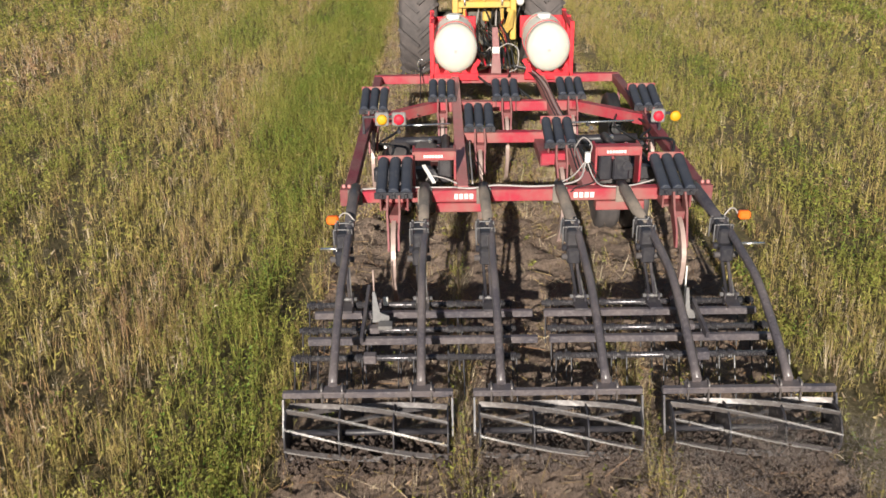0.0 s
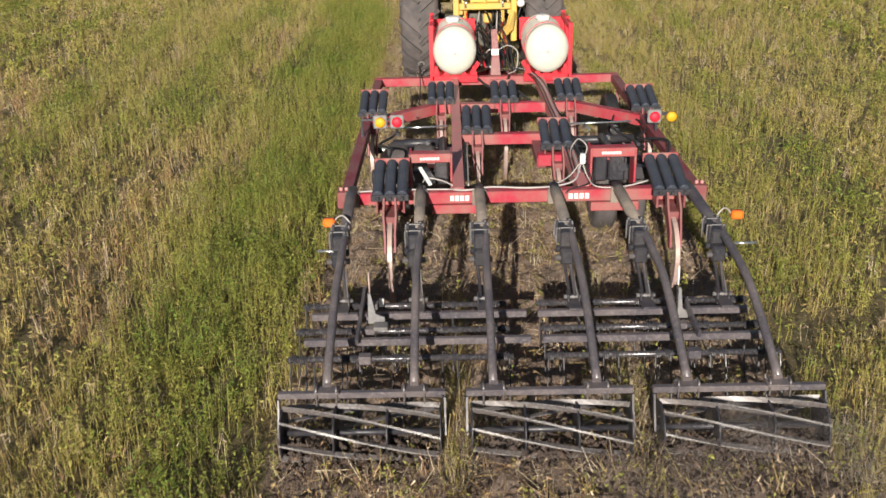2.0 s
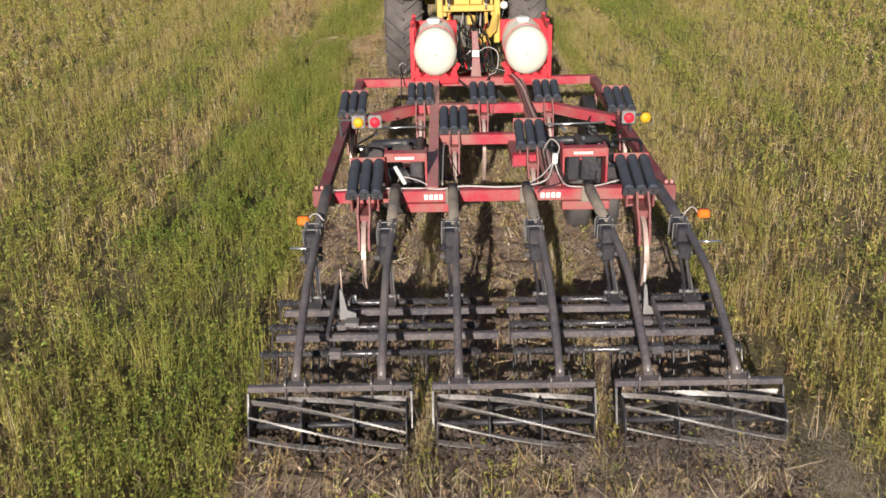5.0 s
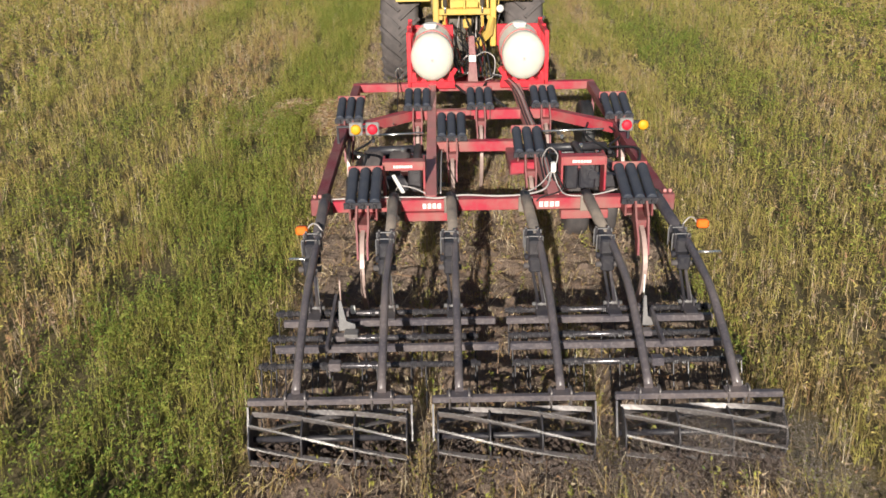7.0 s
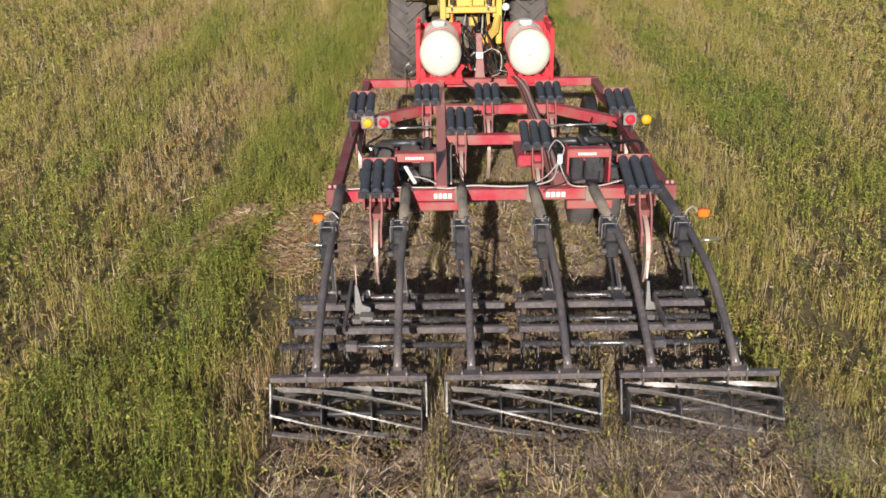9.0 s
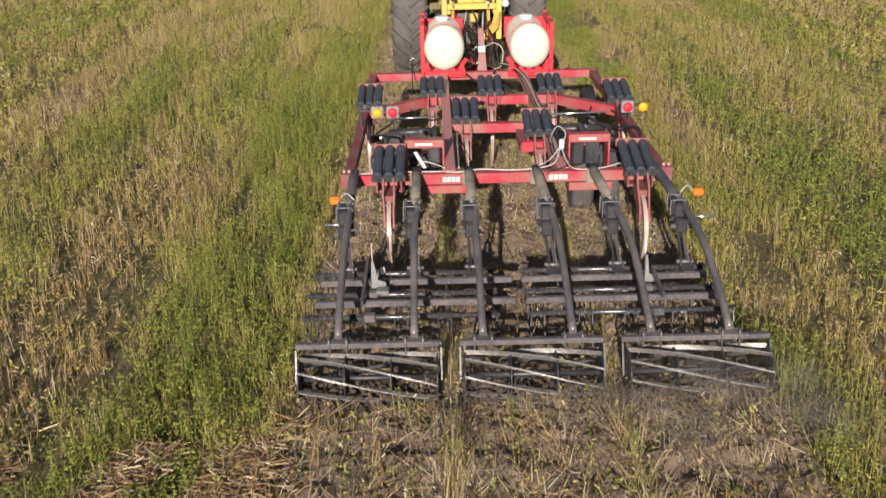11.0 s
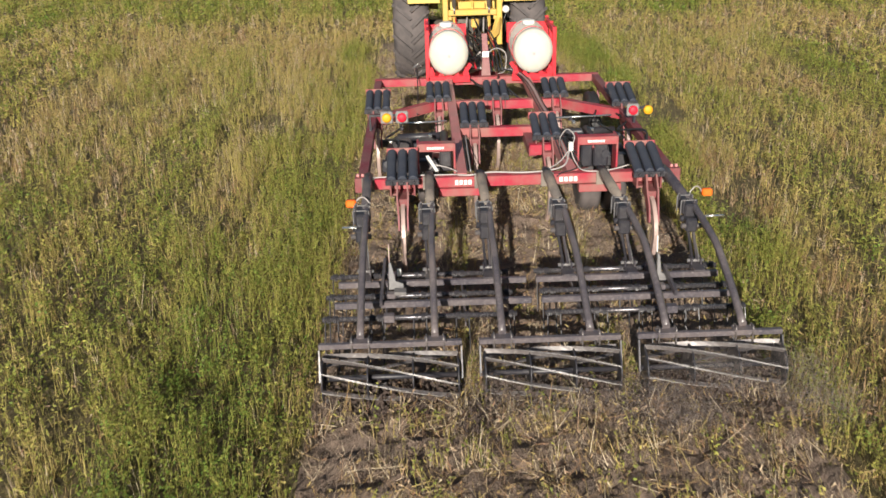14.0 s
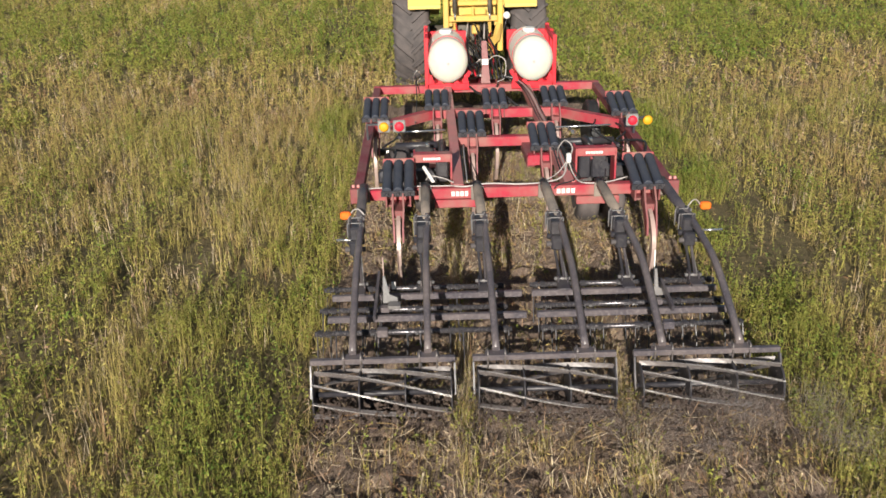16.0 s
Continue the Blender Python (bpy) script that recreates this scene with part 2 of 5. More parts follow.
def ground_height(x, y):
    strip = np.clip((x - STRIP_L + 0.12) / 0.2, 0, 1) * np.clip((STRIP_R + 0.12 - x) / 0.2, 0, 1)
    rough = (layered(x * 6, y * 6, 3, 3) - 0.5) * 0.14
    ridge = 0.02 * np.sin((x + 0.05) * 2 * math.pi / 0.381)
    return GROUND + strip * (0.05 + rough + ridge) + (1 - strip) * (layered(x * 0.8, y * 0.8, 9, 3) - 0.5) * 0.05


def build_ground():
    xs = np.concatenate([[-1500, -300, -80, -30], np.arange(-14, STRIP_L - 0.2, 0.5), np.arange(STRIP_L - 0.2, STRIP_R + 0.2, 0.06), np.arange(STRIP_R + 0.25, 12, 0.5), [30, 80, 300, 1500]])
    ys = np.concatenate([[-1500, -300, -80, -30, -12], np.arange(-7, 45, 0.06), np.arange(45, 61, 0.5), [80, 150, 400, 1500]])
    gx, gy = np.meshgrid(xs, ys)
    co = np.stack([gx, gy, ground_height(gx, gy)], -1).reshape(-1, 3)
    nx, ny = len(xs), len(ys)
    i = (np.arange(ny - 1)[:, None] * nx + np.arange(nx - 1)).ravel()
    quads = np.stack([i, i + 1, i + nx + 1, i + nx], -1)
    me = bpy.data.meshes.new("ground")
    me.from_pydata(co.tolist(), [], quads.tolist())
    me.materials.append(SHADED_THATCH)
    me.materials.append(SOIL)
    mid = co[quads].mean(1)
    edge = 0.14 * (layered(mid[:, 1] * 2.5, mid[:, 0] * 0 + 2, 31, 3) - 0.5)
    inside = (mid[:, 0] > STRIP_L + edge) & (mid[:, 0] < STRIP_R + edge) & (mid[:, 1] > -30) & (mid[:, 1] < 46)
    out = (mid[:, 0] < -13.2) | (mid[:, 0] > 11.3) | (mid[:, 1] > 59.8) | (mid[:, 1] < -4.8) | (((mid[:, 0] < -7) | (mid[:, 0] > 6.5)) & (mid[:, 1] < 2)) | (((mid[:, 0] < -3.5) | (mid[:, 0] > 2.9)) & (mid[:, 1] < -3))
    me.materials.append(FAR_FIELD)
    me.polygons.foreach_set("material_index", np.where(inside, 1, np.where(out, 2, 0)).astype(np.int32))
    tagged(new("ground", me), "flat field with a dark tilled strip through weedy stubble", "field", kind="structure")


build_ground()


# ---- crop ----
# x, y, half width, half length of the places where leafy weeds stand thick
LEAFY = [(-2.3, -1.1, 0.4, 1.6), (-2.6, 7.6, 0.4, 3.9), (-2.7, 4.3, 0.4, 1.4), (-2.6, 6.4, 0.2, 0.9), (-4.2, 10.6, 0.4, 0.9), (-2.8, 7.2, 0.4, 0.6), (-2.8, 16.8, 0.7, 2.0), (-2.6, 13.8, 0.6, 0.8), (-2.6, 18.5, 0.6, 1.3), (-2.4, 27.1, 0.4, 2.8),
         (-2.5, 31.3, 0.5, 3.7), (-5.6, 34.8, 0.9, 1.7), (-2.4, 37.2, 0.4, 1.4), (-3.3, 34.4, 0.6, 1.0), (-2.3, 44.5, 0.2, 1.6), (2.0, 24.5, 0.3, 0.6), (4.3, 29.2, 0.5, 2.0), (3.5, 31.9, 0.3, 2.1), (3.5, 28.6, 0.5, 3.5), (0.0, 53.5, 16.0, 4.0)]
# and of those where the crop has died back to brown stalks
DEAD = [(-3.4, -1.2, 0.4, 1.2), (-7.6, 9.5, 1.0, 3.0), (-3.9, 7.4, 0.4, 2.4), (-3.8, 5.0, 0.4, 1.1), (-3.4, 8.2, 0.2, 0.5), (-2.3, 10.5, 0.2, 0.9), (-3.8, 16.1, 0.5, 1.5), (-3.8, 27.7, 0.5, 2.5), (-3.3, 18.2, 0.3, 0.7), (-2.1, 20.3, 0.3, 0.5), (-3.5, 25.0, 0.5, 1.0), (-6.3, 33.6, 0.8, 1.8),
        (-3.5, 29.6, 0.3, 0.7), (-3.9, 28.9, 0.3, 0.8), (-6.4, 40.2, 1.2, 2.7), (-3.4, 45.3, 0.9, 1.9), (2.5, 36.3, 0.3, 1.1), (-6.2, 44.2, 0.7, 1.8), (4.5, 43.4, 0.6, 1.4), (2.6, 32.0, 0.4, 1.8), (2.5, 25.6, 0.3, 1.0), (4.4, 42.2, 0.9, 1.3), (-5.0, 47.0, 4.5, 1.6), (6.5, 47.2, 3.4, 1.6)]


def spots(x, y, places):
    out = np.zeros_like(x)
    for px, py, hx, hy in places:
        out = np.maximum(out, np.exp(-(((x - px) / (1.15 * hx)) ** 2 + ((y - py) / (1.15 * hy)) ** 2)))
    return out


def leafiness(x, y):
    """0: bare stalks alone, 1: leafy weeds alone; uneven, drawn out along the drill rows."""
    n = 1.0 * (layered(x * 0.8, y * 0.14, 41, 3) - 0.5) + 0.9 * (layered(x * 1.7, y * 0.6, 51, 3) - 0.5) + 1.4 * (layered(x * 2.9, y * 0.05, 45, 2) - 0.5)
    side = 0.16 * np.exp(-(((x + 2.6) / 0.7) ** 2)) + 0.12 * np.exp(-(((x - 2.2) / 0.5) ** 2))
    edge = 0.45 * np.exp(-(((x - STRIP_L - 0.02) / 0.13) ** 2)) + 0.25 * np.exp(-(((x - STRIP_R) / 0.13) ** 2))
    return np.clip(np.where((x < -7) | (x > 6.5), 0.33, 0.43) + n + side - edge + 0.6 * spots(x, y, LEAFY) - 0.6 * spots(x, y, DEAD), 0.06, 0.92)


def slivers(name, sets, split=True):
    """One mesh from sets of (base, along, across, dryness, leaf): a leaf is a folded diamond, from its base along and to both
    sides, a stalk one long triangle. split=False: leaves too are triangles, for the far field."""
    base, along, across, dry, leaf = (np.concatenate([q[i] for q in sets]) for i in range(5))
    order = np.argsort(~leaf, kind="stable")
    base, along, across, dry, n, k = base[order], along[order], across[order], dry[order], len(base), int(leaf.sum()) if split else 0
    if not split:
        across = across * np.where(leaf[order], 1.3, 1.0)[:, None]
    mid = base + along * 0.45
    v = np.concatenate([np.stack([base, mid + across, base + along, mid - across], 1)[:k].reshape(-1, 3), np.stack([base - across, base + across, base + along], 1)[k:].reshape(-1, 3)])
    off = (np.arange(k) * 4)[:, None]
    loops = np.concatenate([np.concatenate([off + [0, 1, 3], off + [3, 1, 2]], 1).ravel(), k * 4 + np.arange((n - k) * 3)]).astype(np.int32)
    me = bpy.data.meshes.new(name)
    me.vertices.add(len(v))
    me.vertices.foreach_set("co", v.ravel().astype(np.float32))
    me.loops.add(len(loops))
    me.loops.foreach_set("vertex_index", loops)
    me.polygons.add(len(loops) // 3)
    me.polygons.foreach_set("loop_start", (np.arange(len(loops) // 3) * 3).astype(np.int32))
    me.update(calc_edges=True)
    tone = np.clip(dry, 0, 1)
    me.attributes.new("dry", "FLOAT", "POINT").data.foreach_set("value", np.concatenate([np.repeat(tone[:k], 4), np.repeat(tone[k:], 3)]).astype(np.float32))
    me.materials.append(CROP)
    return me


def ways(rs, n, lo, hi):
    """Random unit directions that rise by lo to hi (radians)."""
    az, el = rs.rand(n) * 2 * math.pi, lo + rs.rand(n) * (hi - lo)
    return np.stack([np.cos(az) * np.cos(el), np.sin(az) * np.cos(el), np.sin(el)], -1)


def beside(rs, d, roll=0.7):
    """Unit vectors across d, near the level, rolled at random."""
    s = np.cross(d, np.array([0.0, 0.0, 1.0]) + 0.02 * rs.randn(len(d), 3))
    s /= np.linalg.norm(s, axis=1)[:, None] + 1e-9
    t = np.cross(s, d)
    a = (roll * rs.randn(len(d)))[:, None]
    return s * np.cos(a) + t * np.sin(a)


def weeds(rs, x, y, z, high, tone, leaves, leaf):
    """Broad-leaved weeds: three leaning stems a plant, with oval leaves from low down to the tip."""
    n = len(x)
    foot = np.repeat(np.stack([x, y, z], -1), 3, 0) + np.append(0.03 * rs.randn(n * 3, 2), np.zeros((n * 3, 1)), 1)
    stem = ways(rs, n * 3, 0.95, 1.5) * (np.repeat(high, 3) * (0.65 + 0.4 * rs.rand(n * 3)))[:, None]
    on = (np.repeat(np.arange(n), leaves) * 3 + rs.randint(0, 3, n * leaves))
    f = 0.22 + 0.78 * rs.rand(n * leaves) ** 0.75
    d = ways(rs, n * leaves, -0.35, 0.95)
    ll = leaf * (0.55 + 0.9 * rs.rand(n * leaves)) * (1.15 - 0.35 * f)
    lt = np.repeat(tone, leaves) + 0.05 * rs.randn(n * leaves) + 0.12 * (f < 0.42) * rs.rand(n * leaves)
    base = np.concatenate([foot, foot[on] + stem[on] * f[:, None]])
    along = np.concatenate([stem, d * ll[:, None]])
    across = np.concatenate([beside(rs, stem) * 0.0028, beside(rs, d) * (ll * (0.19 + 0.10 * rs.rand(n * leaves)))[:, None]])
    return base, along, across, np.concatenate([np.repeat(tone, 3) + 0.2, np.maximum(lt, 0.0)]), np.arange(len(base)) >= n * 3


def stalks(rs, x, y, z, high, tone, wide, many=6, bits=6, low=1.05):
    """Dried crop: a tuft of thin stalks with the shrivelled leaves that still hang on them."""
    n = len(x)
    foot = np.repeat(np.stack([x, y, z], -1), many, 0) + np.append(0.022 * rs.randn(n * many, 2), np.zeros((n * many, 1)), 1)
    stem = ways(rs, n * many, low, 1.55) * (np.repeat(high, many) * (0.45 + 0.65 * rs.rand(n * many)))[:, None]
    on = np.repeat(np.arange(n), bits) * many + rs.randint(0, many, n * bits)
    d = ways(rs, n * bits, -1.0, 0.9)
    ll = wide * (4.0 + 6.0 * rs.rand(n * bits))
    base = np.concatenate([foot, foot[on] + stem[on] * (0.25 + 0.7 * rs.rand(n * bits))[:, None]])
    along = np.concatenate([stem, d * ll[:, None]])
    across = np.concatenate([beside(rs, stem, 1.5) * (wide * (0.3 + 0.5 * rs.rand(n * many)))[:, None], beside(rs, d) * (ll * 0.14)[:, None]])
    t = np.concatenate([np.repeat(tone, many), np.repeat(tone, bits) - 0.08]) + 0.06 * rs.randn(n * (many + bits))
    return base, along, across, t, np.zeros(len(base), bool)


# two curving tracks of straw pressed flat
TRACKS = [[(-2.55, 24.2), (-2.66, 23.8), (-2.78, 23.4), (-2.9, 23.0), (-3.15, 22.6)], [(-1.97, 24.15), (-2.03, 23.6), (-2.06, 23.1), (-2.0, 22.6), (-1.95, 22.2)]]


def on_track(x, y):
    """1 in the middle of a track, 0 beyond its edge."""
    out = np.zeros_like(x)
    for line in TRACKS:
        ys, xs = [q[1] for q in line][::-1], [q[0] for q in line][::-1]
        near = np.exp(-(((x - np.interp(y, ys, xs)) / 0.20) ** 4))
        out = np.maximum(out, near * np.clip((y - ys[0]) / 0.3, 0, 1) * np.clip((ys[-1] - y) / 0.3, 0, 1))
    return out


def crop_field(name, label, x0, x1, y0, y1, per_m2, size, leaves, seed):
    """Weeds and dried stalks side by side, mostly in drill rows along y, over a thin litter."""
    rs = np.random.RandomState(seed)
    k = int((x1 - x0) * (y1 - y0) * per_m2)
    x, y = x0 + rs.rand(k) * (x1 - x0), y0 + rs.rand(k) * (y1 - y0)
    x = np.clip(np.where(rs.rand(k) < 0.6, np.round(x / 0.19) * 0.19 + rs.randn(k) * 0.025, x), x0, x1)
    gap = np.clip((layered(x * 2.1, y * 1.2, 83, 2) - 0.24) / 0.16, np.where((x < -3.5) | (x > 2.9), 0.6, 0.12), 1)
    keep = rs.rand(k) < gap * (1 - 0.93 * on_track(x, y))
    x, y = x[keep], y[keep]
    leafy = leafiness(x, y)
    lump = layered(x * 2.8, y * 2.2, 81, 3)
    tall = (0.23 + 0.20 * layered(x * 0.8, y * 0.5, 61, 3) + np.where((x < -3.5) | (x > 2.9), 0.26, 0.52) * (lump - 0.5)) * np.where(x > 0, 0.82, 1.0)
    is_weed = rs.rand(len(x)) < leafy
    pick = np.where(is_weed)[0]
    n = len(pick)
    fresh = rs.rand(n) < 0.05 + 0.10 * spots(x[pick], y[pick], LEAFY)
    tone = np.where(fresh, 0.02 + 0.05 * rs.rand(n), 0.33 - 0.18 * leafy[pick] + 0.05 * rs.randn(n) + 0.3 * (layered(x[pick] * 2.2, y[pick] * 1.5, 85, 2) - 0.5))
    sets = [weeds(rs, x[pick], y[pick], ground_height(x[pick], y[pick]) - 0.01, tall[pick] * (0.95 + 0.25 * rs.rand(n)), np.maximum(tone, 0.04), leaves, size)]
    pick = np.where(~is_weed)[0]
    n = len(pick)
    dead = spots(x[pick], y[pick], DEAD)
    rusty = np.clip(2.2 * (layered(x[pick] * 1.6, y[pick] * 0.9, 87, 2) - 0.5) + 0.6 * dead * (y[pick] < 38), 0, 1) * (rs.rand(n) < 0.75)
    tone = np.where(rs.rand(n) < 0.16, 0.93 + 0.07 * rs.rand(n), 0.50 + 0.10 * rs.rand(n) + 0.08 * dead + 0.24 * rusty + 0.05 * rs.randn(n))
    sets.append(stalks(rs, x[pick], y[pick], ground_height(x[pick], y[pick]) - 0.01, tall[pick] * (0.75 + 0.25 * rs.rand(n)), tone, size * 0.2))
    m = int((x1 - x0) * (y1 - y0) * per_m2 * 1.6)
    lx, ly = x0 + rs.rand(m) * (x1 - x0), y0 + rs.rand(m) * (y1 - y0)
    d = ways(rs, m, -0.1, 0.7)
    ll = size * (0.7 + 1.2 * rs.rand(m))
    sets.append((np.stack([lx, ly, ground_height(lx, ly) + 0.07 * rs.rand(m) ** 2], -1), d * ll[:, None], beside(rs, d) * (ll * 0.13)[:, None], np.where(rs.rand(m) < 0.5, 0.28 * rs.rand(m) + 0.08, 0.5 + 0.38 * rs.rand(m)), np.zeros(m, bool)))
    tagged(new(name, slivers(name, sets, size < 0.04)), label, "crop", kind="stuff")


LEFT_LABEL = "green leafy weeds among dried brown and straw-coloured crop stalks, in rows"
for x0, x1, y0, y1, many, size, leaves, seed in (
    (-3.5, STRIP_L + 0.02, FIELD_Y0, 46.0, 210, 0.024, 28, 71), (STRIP_R - 0.02, 2.9, FIELD_Y0, 46.0, 210, 0.024, 28, 72),
    (-7.0, -3.5, -3.0, 47.0, 105, 0.033, 15, 73), (2.9, 6.5, -3.0, 47.0, 105, 0.033, 15, 74),
    (-13.5, -7.0, 2.0, FIELD_Y1, 52, 0.050, 14, 75), (6.5, 11.5, 2.0, FIELD_Y1, 52, 0.050, 14, 76),
    (-7.0, -3.5, 47.0, FIELD_Y1, 60, 0.048, 14, 78), (2.9, 6.5, 47.0, FIELD_Y1, 60, 0.048, 14, 79), (-3.5, 2.9, 46.0, FIELD_Y1, 70, 0.045, 14, 77),
):
    crop_field("standing_crop", LEFT_LABEL, x0, x1, y0, y1, many, size, leaves, seed)


# crop in the implement's way: rows that stand until the shanks reach them and then lie flat
ROW_STEP, ROW_FIRST, ROW_COUNT = 0.2, 1.6, 217


def crop_row_meshes():
    """Short stretches of weeds and stalks, as wide as the strip."""
    out = []
    for k in range(8):
        rs = np.random.RandomState(200 + k)
        n, m = 17, 84
        wx, sx = STRIP_L + 0.05 + rs.rand(n) * (STRIP_R - STRIP_L - 0.1), STRIP_L + 0.05 + rs.rand(m) * (STRIP_R - STRIP_L - 0.1)
        a = weeds(rs, wx, 0.2 * rs.rand(n) - 0.1, np.full(n, -0.03), 0.16 + 0.16 * rs.rand(n), 0.16 + 0.22 * rs.rand(n), 14, 0.026)
        b = stalks(rs, sx, 0.2 * rs.rand(m) - 0.1, np.full(m, -0.03), 0.16 + 0.16 * rs.rand(m), np.where(rs.rand(m) < 0.45, 0.97, 0.58 + 0.24 * rs.rand(m)), 0.0045, low=0.25)
        out.append(slivers("crop_row", [a, b]))
    return out


ROW_MESHES = crop_row_meshes()
CROP_ROWS = []
for k in range(ROW_COUNT):
    ob = tagged(new("crop_row", ROW_MESHES[k % 8]), "row of weeds and stalks that the implement ploughs under", "crop row", "rows in the implement's way", "stuff")
    CROP_ROWS.append((ob, ROW_FIRST + k * ROW_STEP))


def straw_residue():
    """Loose straw and torn leaves strewn over the tilled strip, and a pale heap in the crop."""
    rs = np.random.RandomState(91)
    n = 58000
    x, y = STRIP_L - 0.1 + rs.rand(n) * (STRIP_R - STRIP_L + 0.2), -5 + rs.rand(n) * 47
    keep = rs.rand(n) < np.clip(4.2 * layered(x * 2.2, y * 1.2, 95, 3) - 1.2, 0.09, 1)
    x, y = x[keep], y[keep]
    k = 90000
    px, py = -3.6 + rs.rand(k) * 2.0, 22.1 + rs.rand(k) * 2.2
    laid = on_track(px, py) > 0.06 + 0.6 * rs.rand(k) + 0.7 * (layered(px * 3.1, py * 3.1, 99, 2) - 0.5)
    px, py = px[laid], py[laid]
    m = len(x)
    x, y = np.concatenate([x, px]), np.concatenate([y, py])
    n = len(x)
    ln, wd = (0.03 + 0.20 * rs.rand(n) ** 2.5) * np.where(np.arange(n) >= m, 0.7, 1.0), (0.0010 + 0.0019 * rs.rand(n)) * np.where(np.arange(n) >= m, 2.0, 1.0)
    a, rise, roll = rs.rand(n) * 2 * math.pi, (rs.rand(n) ** 1.5) * np.where(np.arange(n) >= m, 0.35, 1.0), rs.rand(n) * math.pi
    z = ground_height(x, y) + 0.01 + np.where(np.arange(n) >= m, 0.09 * rs.rand(n), 0.03 * rs.rand(n))
    d = np.stack([np.cos(a) * np.cos(rise), np.sin(a) * np.cos(rise), np.sin(rise)], -1) * ln[:, None]
    s = np.stack([-np.sin(a) * np.cos(roll), np.cos(a) * np.cos(roll), np.sin(roll)], -1) * wd[:, None]
    p = np.stack([x, y, z], -1)
    v = np.stack([p - s, p + s, p + d + s * 0.7, p + d - s * 0.7], 1)
    off = (np.arange(n) * 4)[:, None]
    faces = off + [0, 1, 2, 3]
    me = bpy.data.meshes.new("straw_residue")
    me.from_pydata(v.reshape(-1, 3).tolist(), [], faces.tolist())
    dry = np.where(np.arange(n) >= m, 0.66 + 0.34 * rs.rand(n), 0.62 + 0.38 * rs.rand(n))
    me.attributes.new("dry", "FLOAT", "POINT").data.foreach_set("value", np.repeat(dry, 4).astype(np.float32))
    me.materials.append(CROP)
    tagged(new("straw_residue", me), "loose straw and torn leaves strewn on tilled soil", "straw", kind="stuff")


def soil_clods():
    rs = np.random.RandomState(97)
    bm = bmesh.new()
    bmesh.ops.create_uvsphere(bm, u_segments=4, v_segments=2, radius=1)
    bv = np.array([v.co[:] for v in bm.verts])
    bmesh.ops.triangulate(bm, faces=bm.faces)
    bm.verts.index_update()
    bf = np.array([[v.index for v in f.verts] for f in bm.faces])
    bm.free()
    n = 10000
    x, y = STRIP_L + rs.rand(n) * (STRIP_R - STRIP_L), -6 + rs.rand(n) * 51
    r = 0.008 + 0.045 * rs.rand(n) ** 4
    z = ground_height(x, y) + r * 0.2
    v = bv[None] * (r[:, None, None] * (0.65 + 0.7 * rs.rand(n, len(bv), 1))) * np.array([1, 1, 0.7]) + np.stack([x, y, z], -1)[:, None]
    f = bf[None] + (np.arange(n) * len(bv))[:, None, None]
    me = bpy.data.meshes.new("soil_clods")
    me.from_pydata(v.reshape(-1, 3).tolist(), [], f.reshape(-1, 3).tolist())
    me.materials.append(CLOD)
    tagged(new("soil_clods", me), "crumbled dark soil clods on the tilled strip", "soil", kind="stuff")


def lane_tufts():
    """Tufts left standing in the lanes between the baskets, and sparse stubble over the strip."""
    rs = np.random.RandomState(303)
    k = 12500
    lane = rs.rand(k) < 0.42
    x = np.where(lane, np.where(rs.rand(k) < 0.5, -0.63, 0.525) + rs.randn(k) * 0.03, STRIP_L + rs.rand(k) * (STRIP_R - STRIP_L))
    y = -6 + rs.rand(k) * 51
    keep = np.where(lane, layered(y * 1.6, x * 0 + 3, 307, 2) > 0.36, layered(x * 1.8, y * 1.5, 305, 2) > 0.46)
    x, y, lane = x[keep], y[keep], lane[keep]
    z, n = ground_height(x, y) - 0.02, len(x)
    high = np.where(lane, 0.2 + 0.17 * rs.rand(n), 0.07 + 0.19 * rs.rand(n) ** 2)
    leafy = rs.rand(n) < 0.2
    tone = np.where(rs.rand(n) < 0.6, 0.9 + 0.1 * rs.rand(n), 0.45 + 0.3 * rs.rand(n))
    a = stalks(rs, x[~leafy], y[~leafy], z[~leafy], high[~leafy], tone[~leafy], 0.0042, 10, 3, 0.55)
    b = weeds(rs, x[leafy], y[leafy], z[leafy], high[leafy] * 0.8, 0.14 + 0.2 * rs.rand(leafy.sum()), 14, 0.026)
    tagged(new("stubble_tufts", slivers("stubble_tufts", [a, b])), "tufts and stubble left standing in the tilled strip", "stubble", kind="stuff")


